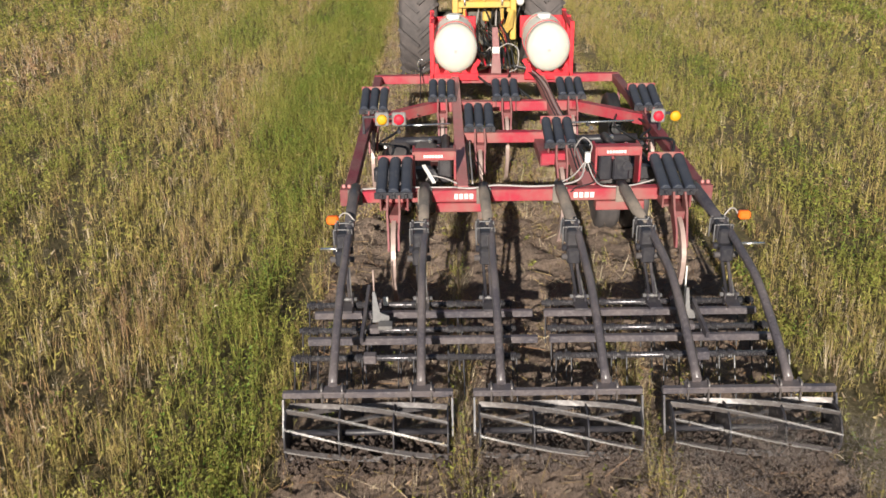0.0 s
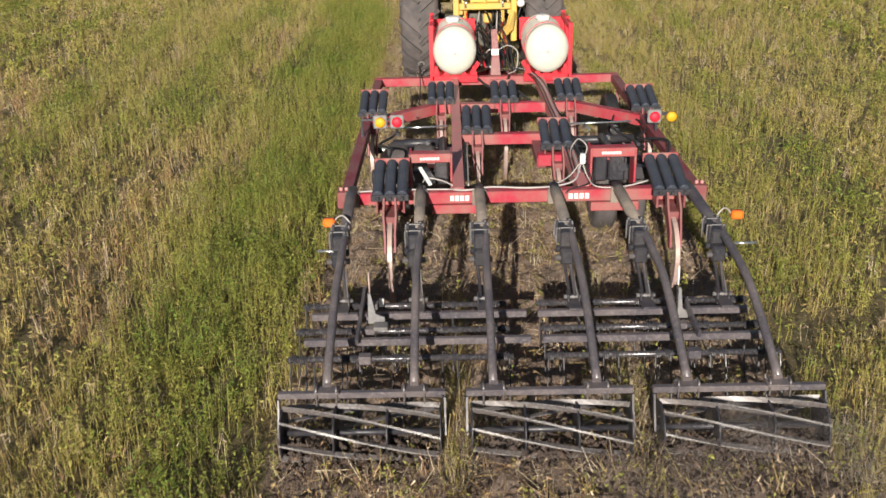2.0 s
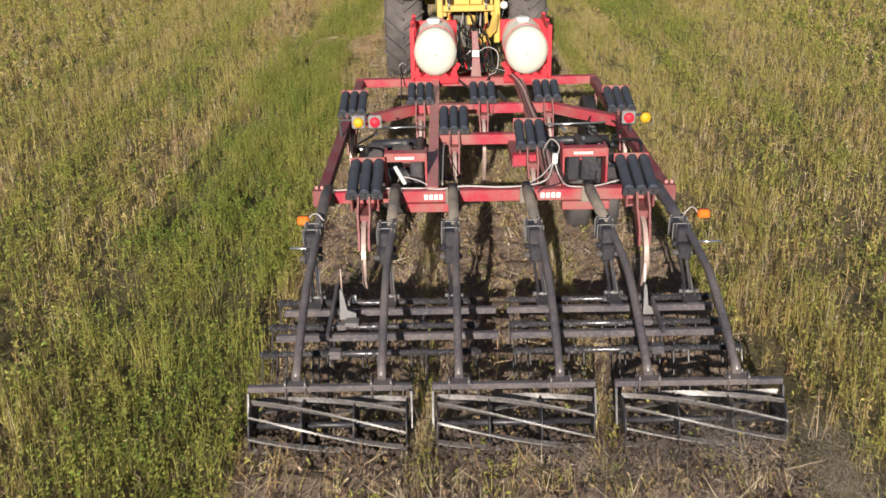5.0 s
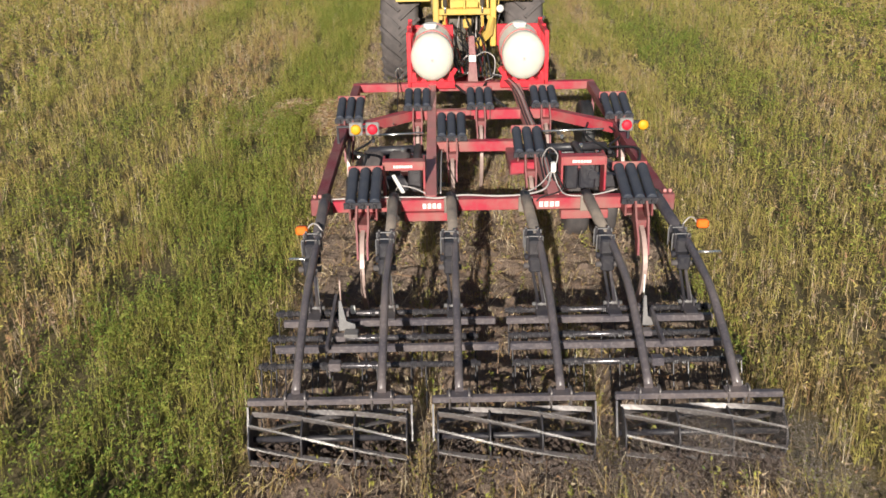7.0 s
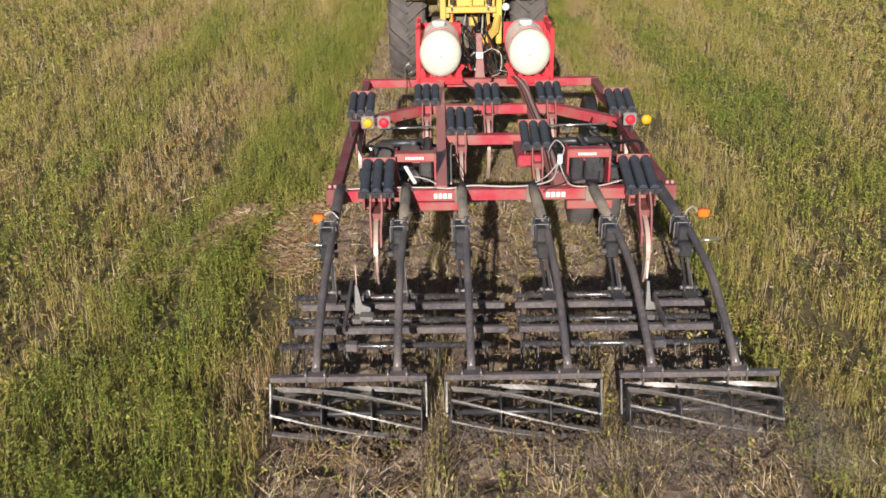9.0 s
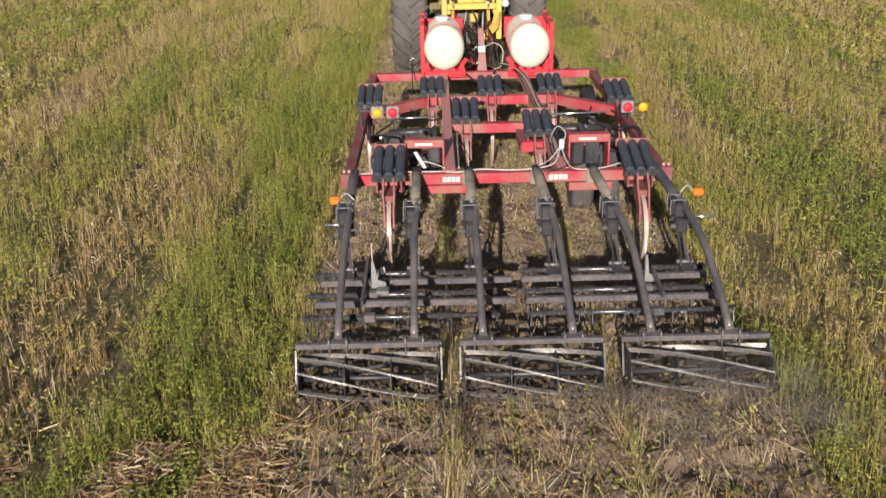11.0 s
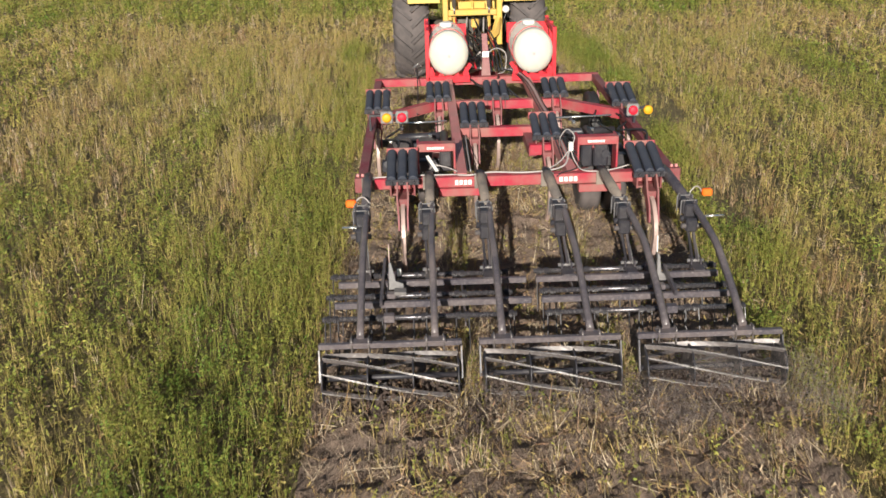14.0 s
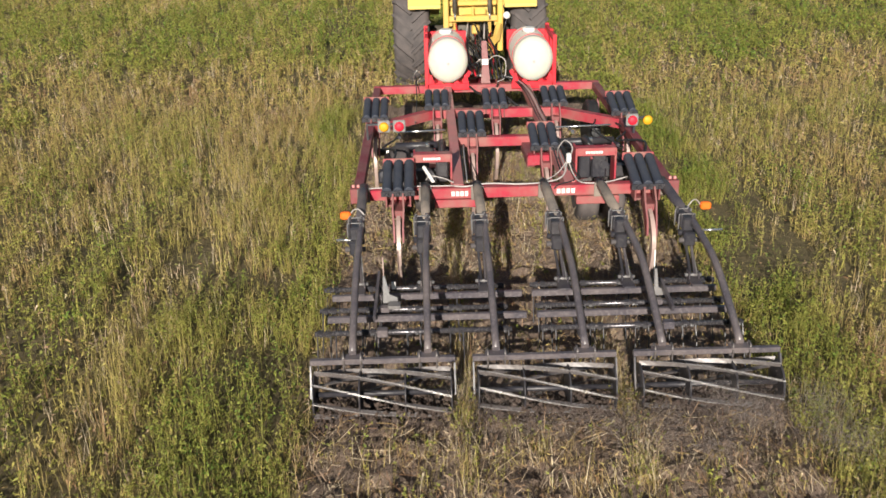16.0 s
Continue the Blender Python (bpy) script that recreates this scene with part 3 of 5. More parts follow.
def thrown_soil():
    """Crumbs of soil and chaff in the air behind the baskets; the cloud keeps up with the implement."""
    rs = np.random.RandomState(411)
    bv = np.array([(1, 0, 0), (-1, 0, 0), (0, 1, 0), (0, -1, 0), (0, 0, 1), (0, 0, -1)], float)
    bf = np.array([(0, 2, 4), (2, 1, 4), (1, 3, 4), (3, 0, 4), (2, 0, 5), (1, 2, 5), (3, 1, 5), (0, 3, 5)])
    n = 4500
    cx = np.where(rs.rand(n) < 0.6, 1.1 + 0.42 * rs.randn(n), np.where(rs.rand(n) < 0.5, -0.62, 0.52) + 0.09 * rs.randn(n))
    far = rs.rand(n)
    x, y, z = cx, -2.55 - 0.55 * far, 0.10 + np.abs(rs.randn(n)) * 0.12 * (1 - 0.6 * far)
    r = 0.002 + 0.010 * rs.rand(n) ** 3
    v = bv[None] * (r[:, None, None] * (0.6 + 0.8 * rs.rand(n, 6, 1))) + np.stack([x, y, z], -1)[:, None]
    # soil churned within the rolling baskets; its dark crumbs also stand in for shade
    k = 9000
    a, q = rs.rand(k) * 2 * math.pi, np.sqrt(rs.rand(k)) * 0.16
    lift = np.stack([-1.7 + 3.3 * rs.rand(k), -2.5 + q * np.cos(a), 0.05 + 0.16 * rs.rand(k) ** 1.6], -1)
    keep = (np.abs(lift[:, 0] + 0.63) > 0.09) & (np.abs(lift[:, 0] - 0.525) > 0.09)
    lift = lift[keep]
    k = len(lift)
    v = np.concatenate([v, bv[None] * ((0.005 + 0.022 * rs.rand(k) ** 2)[:, None, None] * (0.6 + 0.8 * rs.rand(k, 6, 1))) + lift[:, None]])
    n += k
    f = bf[None] + (np.arange(n) * 6)[:, None, None]
    me = bpy.data.meshes.new("thrown_soil")
    me.from_pydata(v.reshape(-1, 3).tolist(), [], f.reshape(-1, 3).tolist())
    me.materials.append(MOIST_SHADED)
    return tagged(new("thrown_soil", me), "crumbs of soil thrown up behind the baskets, and dark ones standing for shade inside", "soil", kind="stuff")


def dust_puff(name, x0, x1, y0, y1, high, many, seed):
    """Fine dry dust hanging behind the baskets: thousands of tiny four-sided grains."""
    rs = np.random.RandomState(seed)
    bv = np.array([(1, 1, 1), (1, -1, -1), (-1, 1, -1), (-1, -1, 1)], float)
    bf = np.array([(0, 1, 2), (0, 3, 1), (0, 2, 3), (1, 3, 2)])
    core = rs.rand(7, 3)
    pick = core[rs.randint(0, 7, many)] + 0.13 * rs.randn(many, 3)
    p = np.stack([x0 + (x1 - x0) * pick[:, 0], y0 + (y1 - y0) * pick[:, 1], 0.10 + high * np.abs(pick[:, 2])], -1)
    v = bv[None] * (0.0005 + 0.0010 * rs.rand(many, 1, 1) ** 2) * (0.6 + 0.8 * rs.rand(many, 4, 1)) + p[:, None]
    me = bpy.data.meshes.new(name)
    me.from_pydata(v.reshape(-1, 3).tolist(), [], (bf[None] + (np.arange(many) * 4)[:, None, None]).reshape(-1, 3).tolist())
    me.materials.append(DUST_GRAIN)
    return tagged(new(name, me), "pale dust hanging in the air behind the baskets", "dust", kind="stuff")


DUST = [dust_puff("dust_cloud", 0.7, 1.75, -3.35, -2.3, 0.36, 36000, 431), dust_puff("dust_cloud", -0.5, 0.9, -3.1, -2.45, 0.22, 12000, 437)]
THROWN = thrown_soil()
straw_residue()
soil_clods()
lane_tufts()

# ---- the implement ----
plow = tagged(new("chisel_plow"), "red chisel plow with dark harrow bars and rolling baskets", "plow")


def frame_part(name, mat, *args, label="", **kw):
    return part(name, box(bmesh.new(), *args, **kw), mat, plow, label)


def frame_bars():
    frame_part("rear_bar", RED, XL, XR, 0.0, 0.1, 0.85, 0.95)
    frame_part("front_bar", RED, XL, XR, 4.23, 4.33, 0.85, 0.95)
    for x in (XL, XR - 0.1):
        frame_part("side_bar", MAROON, x + 0.003, x + 0.097, 0.1, 4.23, 0.852, 0.947, label="weathered maroon side bar")
    frame_part("cross_bar", RED, -0.82, 0.74, 2.95, 3.05, 0.83, 0.94)
    for x0, x1 in ((-0.8, -1.5), (0.72, 1.39)):
        part("cross_bar", sweep(bmesh.new(), [(x0, 3.0, 0.885), (x1, 2.36, 0.885)], 0.1, 0.11), RED, plow)
    frame_part("cross_bar", RED, -0.6, 0.27, 1.70, 1.80, 0.84, 0.945)
    frame_part("cross_bar", RED, 0.18, 0.52, 1.10, 1.20, 0.80, 0.91)
    frame_part("frame_gusset", MAROON, 0.17, 0.26, 1.12, 1.78, 0.78, 0.88)
    for x in (-0.575, 0.47):
        part("long_bar", sweep(bmesh.new(), [(x, 0.1, 0.905), (x, 4.23, 0.905)], 0.095, 0.1), WORN_RED, plow, "rubbed red bar running front to back")
    for x0, x1 in ((-0.80, -0.40), (0.52, 0.92)):
        frame_part("pivot_box", RED, x0, x1, -0.012, 0.11, 0.765, 0.842)
    for x in (XL - 0.02, XR - 0.085):
        frame_part("corner_plate", MAROON, x, x + 0.105, -0.012, 0.13, 0.83, 0.972)
        for dx in (0.03, 0.075):
            bm = lathe(bmesh.new(), [(0.0, 0.016), (0.03, 0.016), (0.034, 0.008)], 8, "y")
            part("bolt", bm, WORN_RED, plow, m=pose(x + dx, 0.05, 0.965, 90))
    # the pull hitch and the hose mast
    part("tongue", sweep(bmesh.new(), [(-0.03, 4.3, 0.86), (-0.06, 5.4, 0.80), (-0.1, 7.2, 0.54)], 0.11, 0.13), RED, plow)
    for s in (-1, 1):
        part("hitch_brace", sweep(bmesh.new(), [(CX + s * 0.5, 4.3, 0.87), (-0.06 + s * 0.07, 5.3, 0.77)], 0.07, 0.09), MAROON, plow)
    mast = part("hose_mast", sweep(bmesh.new(), [(-0.06, 4.38, 0.9), (-0.06, 4.42, 1.2), (-0.075, 4.46, 1.49)], [0.13, 0.085, 0.07], [0.1, 0.08, 0.06], up=(0, 1, 0)), MAROON, plow)
    part("reflector", box(bmesh.new(), -0.11, -0.02, 4.34, 4.36, 1.19, 1.27, 0.004), WHITE, mast, "small white plate")


frame_bars()


def lettering():
    """White blocks where the maker's mark stands."""
    def row(x0, y, z, wide, high, count, tower=plow):
        step = wide / count
        for k in range(count):
            part("mark_block", box(bmesh.new(), x0 + k * step, x0 + (k + 0.74) * step, y - 0.004, y + 0.002, z, z + high, 0), LETTER, tower, "plain white block of the maker's mark" if k == 0 else "")
    row(-0.645, -0.004, 0.878, 0.165, 0.045, 4)
    row(0.335, -0.004, 0.878, 0.18, 0.045, 4)
    row(-0.90, 0.386, 1.112, 0.17, 0.024, 7)
    row(0.66, 0.386, 1.132, 0.17, 0.024, 7)


lettering()


def spring_mesh():
    prof, turns = [], 15
    for k in range(turns * 2 + 1):
        prof.append((0.52 * k / (turns * 2), 0.0465 if k % 2 else 0.041))
    return mesh_of(lathe(bmesh.new(), prof, 14, "y"), "spring", SPRING)


def shank_mesh():
    line = smooth_line([(0, -0.05, -0.16), (0, -0.22, -0.22), (0, -0.33, -0.38), (0, -0.30, -0.60), (0, -0.16, -0.80), (0, 0.02, -0.98)], 4)
    return mesh_of(sweep(bmesh.new(), line, 0.036, 0.07, up=(1, 0, 0)), "shank", WORN)


def trip_meshes():
    bm = bmesh.new()
    for s in (-1, 1):
        sweep(bm, [(s * 0.045, -0.03, 0.03), (s * 0.05, -0.10, -0.10), (s * 0.04, -0.19, -0.24), (s * 0.04, -0.24, -0.36)], 0.016, [0.08, 0.12, 0.11, 0.06], up=(1, 0, 0))
    box(bm, -0.05, 0.05, -0.12, 0.06, -0.17, -0.10, 0.008)
    bracket = mesh_of(bm, "shank_bracket", MAROON)
    bm = bmesh.new()
    box(bm, -0.155, 0.155, -0.03, -0.012, 0.005, 0.06, 0.004)
    for dx in (-0.1, 0, 0.1):
        box(bm, dx - 0.014, dx + 0.014, -0.055, -0.02, 0.02, 0.05, 0.005)
    rear = mesh_of(bm, "spring_plate", BLACK)
    bm = bmesh.new()
    box(bm, -0.15, 0.15, 0.505, 0.525, 0.14, 0.215, 0.004)
    front = mesh_of(bm, "spring_anchor", RED)
    bm = bmesh.new()
    for s in (-1, 1):
        box(bm, s * 0.11 - 0.008, s * 0.11 + 0.008, 0.0, 0.2, -0.11, 0.02, 0.003)
    box(bm, -0.11, 0.11, 0.06, 0.2, -0.125, -0.105, 0.003)
    clamp = mesh_of(bm, "bar_clamp", MAROON)
    return bracket, rear, front, clamp


SPRING_ME, SHANK_ME, TRIP = spring_mesh(), shank_mesh(), trip_meshes()
SHANKS = [(-1.135, -0.17), (1.145, -0.17), (-0.735, 2.93), (-0.03, 2.93), (0.70, 2.97), (-1.46, 2.45), (1.44, 2.45), (-0.37, 1.72), (0.36, 1.14)]
for sx, sy in SHANKS:
    at = pose(sx, sy, 0.95)
    f = 0.72 if sy > 2.8 else 0.84 if sy > 1 else 0.95      # the front springs are set shorter
    br = share("shank_bracket", TRIP[0], plow, at)
    share("spring_plate", TRIP[1], br, Matrix())
    share("spring_anchor", TRIP[2], br, pose(0, -0.52 * (1 - f), -0.13 * (1 - f)))
    share("bar_clamp", TRIP[3], br, Matrix())
    for dx in (-0.1, 0.0, 0.1):
        share("spring", SPRING_ME, br, pose(dx, -0.01, 0.045, 14.5) @ Matrix.Diagonal((1, f, 1, 1)), "blue-black coil spring")
    share("shank", SHANK_ME, br, Matrix(), "curved steel shank polished by soil")


WHEEL_Y = 1.42        # the wheels on the other side run further forward
WHEEL_FRONT_Y = 1.85


def gauge_wheel(x, y, w=1.0, rubber=None):
    hub = share("wheel", mesh_of(lathe(bmesh.new(), [(-0.06 * w, 0.2), (-0.02 * w, 0.17), (0.02 * w, 0.17), (0.06 * w, 0.2)], 20), "rim", MAROON), plow, pose(x, y, GROUND + 0.405))
    prof = [(-0.10, 0.2), (-0.115, 0.3), (-0.10, 0.36), (-0.06, 0.385), (-0.02, 0.375), (0.02, 0.375), (0.06, 0.385), (0.10, 0.36), (0.115, 0.3), (0.10, 0.2)]
    part("tyre", lathe(bmesh.new(), [(a * w, r) for a, r in prof], 32), rubber or TYRE, hub, "ribbed dusty black tyre")
    return hub


GAUGE_AT = [(-1.17, WHEEL_FRONT_Y), (-0.90, WHEEL_FRONT_Y), (0.84, WHEEL_Y), (1.11, WHEEL_Y), (1.275, 3.72)]
GAUGE = [gauge_wheel(x, y) for x, y in GAUGE_AT[:-1]] + [gauge_wheel(*GAUGE_AT[-1], 0.72, RUBBER)]
part("wheel_fork", sweep(bmesh.new(), [(1.40, 3.95, 0.86), (1.385, 3.85, 0.66), (1.375, 3.72, GROUND + 0.405), (1.30, 3.72, GROUND + 0.405)], 0.03, 0.06), MAROON, plow)
for x0, x1, z0, z1 in ((-0.985, -0.635, 1.085, 1.165), (0.575, 0.95, 1.105, 1.185)):
    tower = frame_part("wheel_tower", RED, x0, x1, 0.39, 0.50, z0, z1, label="red wheel support box")
    for x in (x0 - 0.012, x1 - 0.008):
        part("side_plate", box(bmesh.new(), x, x + 0.02, 0.395, 0.60, 0.80, z1 - 0.004, 0.004), RED, tower)
    part("wheel_leg", sweep(bmesh.new(), [((x0 + x1) / 2, 0.55, 1.08), ((x0 + x1) / 2, WHEEL_FRONT_Y if x0 < 0 else WHEEL_Y, GROUND + 0.44)], 0.07, 0.1), MAROON, tower)
    part("axle", sweep(bmesh.new(), [(x, WHEEL_FRONT_Y if x0 < 0 else WHEEL_Y, GROUND + 0.405) for x in (x0 - 0.25, x1 + 0.2)], 0.05, sides=10), BLACK, tower)
    part("cylinder", sweep(bmesh.new(), [((x0 + x1) / 2 + 0.1, 0.5, 0.98), ((x0 + x1) / 2 + 0.1, 1.7, 0.9)], 0.08, sides=12), BLACK, tower, "black hydraulic cylinder")
for x0, x1, z1 in ((0.62, 0.735, 1.095), (0.745, 0.89, 1.09), (-0.78, -0.66, 1.07)):
    part("valve_block", box(bmesh.new(), x0, x1, 0.52, 0.70, 0.84, z1, 0.015), BLACK, plow, "dark hydraulic valve block")
for xa, xb, z in ((-1.2, -0.66, 0.93), (0.56, 1.22, 0.94)):
    part("hydraulic_rod", sweep(bmesh.new(), [(xa, 2.05, z), (xb, 2.1, z)], 0.022, sides=10), CHROME, plow, "bright chromed rod")
    part("hydraulic_barrel", sweep(bmesh.new(), [(xa - 0.02, 1.86, 0.82), (xb, 1.9, 0.82)], 0.085, sides=12), BLACK, plow)
part("white_guard", sweep(bmesh.new(), [(-0.90, 0.30, 1.075), (-0.81, 0.13, 0.975)], 0.03, 0.012), WHITE, plow, "white strap plate")

def wheel_hydraulics():
    rs = random.Random(21)
    for x0, x1 in ((-1.38, -0.66), (0.58, 1.28)):
        for x in (x0 + 0.08, x1 - 0.12):
            cyl = part("lift_cylinder", sweep(bmesh.new(), [(x, 0.75, 0.86), (x, 1.9, 0.72)], 0.075, sides=12), BLACK, plow, "black hydraulic lift cylinder")
            part("cylinder_rod", sweep(bmesh.new(), [(x, 1.88, 0.722), (x, 2.3, 0.68)], 0.035, sides=10), CHROME, cyl)
        part("wheel_yoke", box(bmesh.new(), x0 + 0.02, x1 - 0.02, 0.78, 0.88, 0.76, 0.88, 0.01), BLACK, plow)
        part("rock_shaft", sweep(bmesh.new(), [(x0 - 0.1, 2.34, 0.62), (x1 + 0.1, 2.34, 0.62)], 0.09, sides=14), BLACK, plow)
        for k in range(1 if x0 < 0 else 3):
            x, dx = rs.uniform(x0, x1), rs.uniform(-0.2, 0.2)
            hose("hose", [(x, 0.7, 0.9), (x + dx, 1.05, 0.98 + rs.uniform(-0.06, 0.08)), (x - dx, 1.5, 0.93 + rs.uniform(-0.08, 0.06)), (x + dx, 2.0, 0.9), (x, 2.6, 0.88)], 0.024, RUBBER, plow)
        for k in range(5):
            part("fitting", lathe(bmesh.new(), [(-0.03, 0.016), (0.0, 0.024), (0.03, 0.016)], 8, "y"), CHROME if k % 2 else BLACK, plow, m=pose(rs.uniform(x0 + 0.1, x1 - 0.1), rs.uniform(0.9, 2.1), 0.93))


wheel_hydraulics()

# tail lamps
for x_red, x_amber, x_bar in ((-1.16, -1.325, -1.51), (1.372, 1.535, 1.40)):
    br = part("lamp_bracket", sweep(bmesh.new(), [(x_bar, 1.72, 0.94), (x_bar, 1.71, 1.12), (min(x_red, x_amber) if x_bar < 0 else x_red, 1.71, 1.12), (x_red if x_bar < 0 else x_amber, 1.71, 1.12)], 0.025, 0.025), BLACK, plow)
    for x, mat, say in ((x_red, LAMP_RED, "round red tail lamp"), (x_amber, LAMP_AMBER, "round amber lamp")):
        if x < 1.5:
            part("lamp_housing", box(bmesh.new(), x - 0.068, x + 0.068, 1.665, 1.70, 1.035, 1.17, 0.012), LAMP_GREY, br)
        bm = lathe(bmesh.new(), [(0.0, 0.052), (-0.02, 0.05), (-0.032, 0.03), (-0.034, 0.005)], 20, "y")
        part("lamp", bm, mat, br, say, pose(x, 1.665, 1.103))


# hoses and cables
def loose_lines():
    hose("cable", [(-0.62, 0.06, 0.955), (-0.5, 0.02, 0.962), (-0.3, 0.05, 0.975), (0.0, 0.03, 0.968), (0.25, 0.05, 0.975), (0.4, 0.12, 1.0), (0.46, 0.28, 1.06), (0.48, 0.33, 1.1)], 0.017, PALE_HOSE, plow)
    hose("cable", [(0.48, 0.33, 1.1), (0.52, 0.2, 0.99), (0.58, 0.04, 0.962), (0.8, 0.03, 0.965), (1.0, 0.06, 1.0)], 0.013, PALE_HOSE, plow)
    hose("cable", [(-1.42, 0.04, 0.958), (-1.2, 0.05, 0.963), (-0.95, 0.06, 0.962), (-0.62, 0.06, 0.958)], 0.014, PALE_HOSE, plow)
    hose("cable", [(0.50, 0.33, 1.12), (0.53, 0.4, 1.2), (0.47, 0.5, 1.24), (0.42, 0.6, 1.12), (0.45, 0.8, 0.97)], 0.012, PALE_HOSE, plow)
    hose("cable", [(0.47, 0.33, 1.08), (0.38, 0.25, 1.0), (0.28, 0.16, 0.97), (0.2, 0.2, 0.94), (0.25, 0.4, 0.9)], 0.012, PALE_HOSE, plow)
    hose("cable", [(0.50, 0.32, 1.08), (0.55, 0.2, 0.98), (0.50, 0.1, 0.965), (0.36, 0.02, 0.955), (0.31, -0.012, 0.93)], 0.014, RUBBER, plow)
    hose("cable", [(0.50, 0.36, 1.1), (0.57, 0.42, 1.0), (0.6, 0.3, 0.92), (0.56, 0.2, 0.96)], 0.012, RUBBER, plow)
    hose("cable", [(-0.62, 0.12, 0.97), (-0.72, 0.2, 0.99), (-0.84, 0.24, 1.0), (-0.88, 0.3, 0.94)], 0.012, PALE_HOSE, plow)
    part("plug", box(bmesh.new(), 0.465, 0.51, 0.3, 0.36, 1.07, 1.16, 0.01), WHITE, plow, "white cable plug")
    for k in range(4):
        dx = 0.028 * k
        hose("hose", [(0.42 + dx, 0.4, 0.97), (0.44 + dx, 1.4, 0.985), (0.42 + dx, 2.6, 0.98), (0.4 + dx, 3.6, 0.99), (0.3 + dx, 4.25, 1.0), (0.1 + dx, 4.45, 1.02)], 0.015, RUBBER if k != 2 else PALE_HOSE, plow)
        if k < 2:
            hose("hose", [(-0.52 + dx, 0.12, 0.97), (-0.515 + dx, 0.5, 0.95), (-0.51 + dx, 1.1, 0.93), (-0.5 + dx, 1.6, 0.9)], 0.014, PALE_HOSE if k else RUBBER, plow)
        hose("hose", [(0.02 + 0.05 * k, 4.35, 1.0), (0.0 + 0.04 * k, 4.7, 1.1 + 0.06 * k), (-0.12 + 0.05 * k, 5.3, 1.25 + 0.05 * k), (-0.2 + 0.09 * k, 6.0, 1.2)], 0.024, RUBBER, plow)
        hose("hose", [(-0.1 - 0.03 * k, 4.42, 1.3 - 0.05 * k), (-0.2 - 0.03 * k, 4.8, 1.05 + 0.04 * k), (-0.25, 5.4, 1.1 + 0.06 * k), (-0.22 - 0.05 * k, 6.1, 1.3)], 0.02, PALE_HOSE if k == 1 else RUBBER, plow)
    hose("hose", [(-0.02, 4.4, 1.25), (0.1, 4.5, 1.28), (0.22, 4.5, 1.2), (0.2, 4.4, 1.0), (0.1, 4.3, 0.97)], 0.014, PALE_HOSE, plow)
    hose("hose", [(0.2, 3.4, 0.9), (0.05, 3.7, 0.93), (-0.15, 3.9, 0.9), (-0.3, 4.2, 0.95)], 0.03, RUBBER, plow)
    hose("hose", [(0.3, 3.2, 0.88), (0.12, 3.5, 0.97), (0.0, 3.8, 0.9), (0.1, 4.2, 0.96)], 0.03, RUBBER, plow)
    hose("cable", [(-0.98, 4.25, 0.95), (-1.0, 4.2, 1.1), (-0.99, 3.9, 0.9), (-1.0, 3.2, 0.72), (-1.0, 2.6, 0.9)], 0.014, RUBBER, plow)
    hose("wire_loop", [(-0.93, 4.3, 1.05), (-1.0, 4.3, 1.0), (-1.03, 4.3, 1.08), (-0.98, 4.3, 1.14), (-0.93, 4.3, 1.1)], 0.012, CHROME, plow)


loose_lines()

# ---- rear arms, harrow and baskets ----
ARMS = [(-1.46, -1.43), (-0.888, -0.888), (-0.405, -0.398), (0.22, 0.243), (0.74, 0.80), (1.315, 1.36)]
BAR_Y, BAR_Z = -2.36, 0.48


def ubolt_mesh():
    bm = bmesh.new()
    sweep(bm, smooth_line([(0, 0.035, -0.07), (0, 0.035, 0.04), (0, 0.0, 0.055), (0, -0.035, 0.04), (0, -0.035, -0.07)], 4), 0.014, sides=6)
    return mesh_of(bm, "u_bolt", BLADE)


UBOLT_ME = ubolt_mesh()
STRAP_ME = mesh_of(sweep(bmesh.new(), smooth_line([(-0.066, 0, -0.06), (-0.066, 0, 0.07), (-0.05, 0, 0.083), (0.05, 0, 0.083), (0.066, 0, 0.07), (0.066, 0, -0.06)], 3), 0.012, sides=6, up=(0, 1, 0)), "clamp_strap", PALE_STEEL)


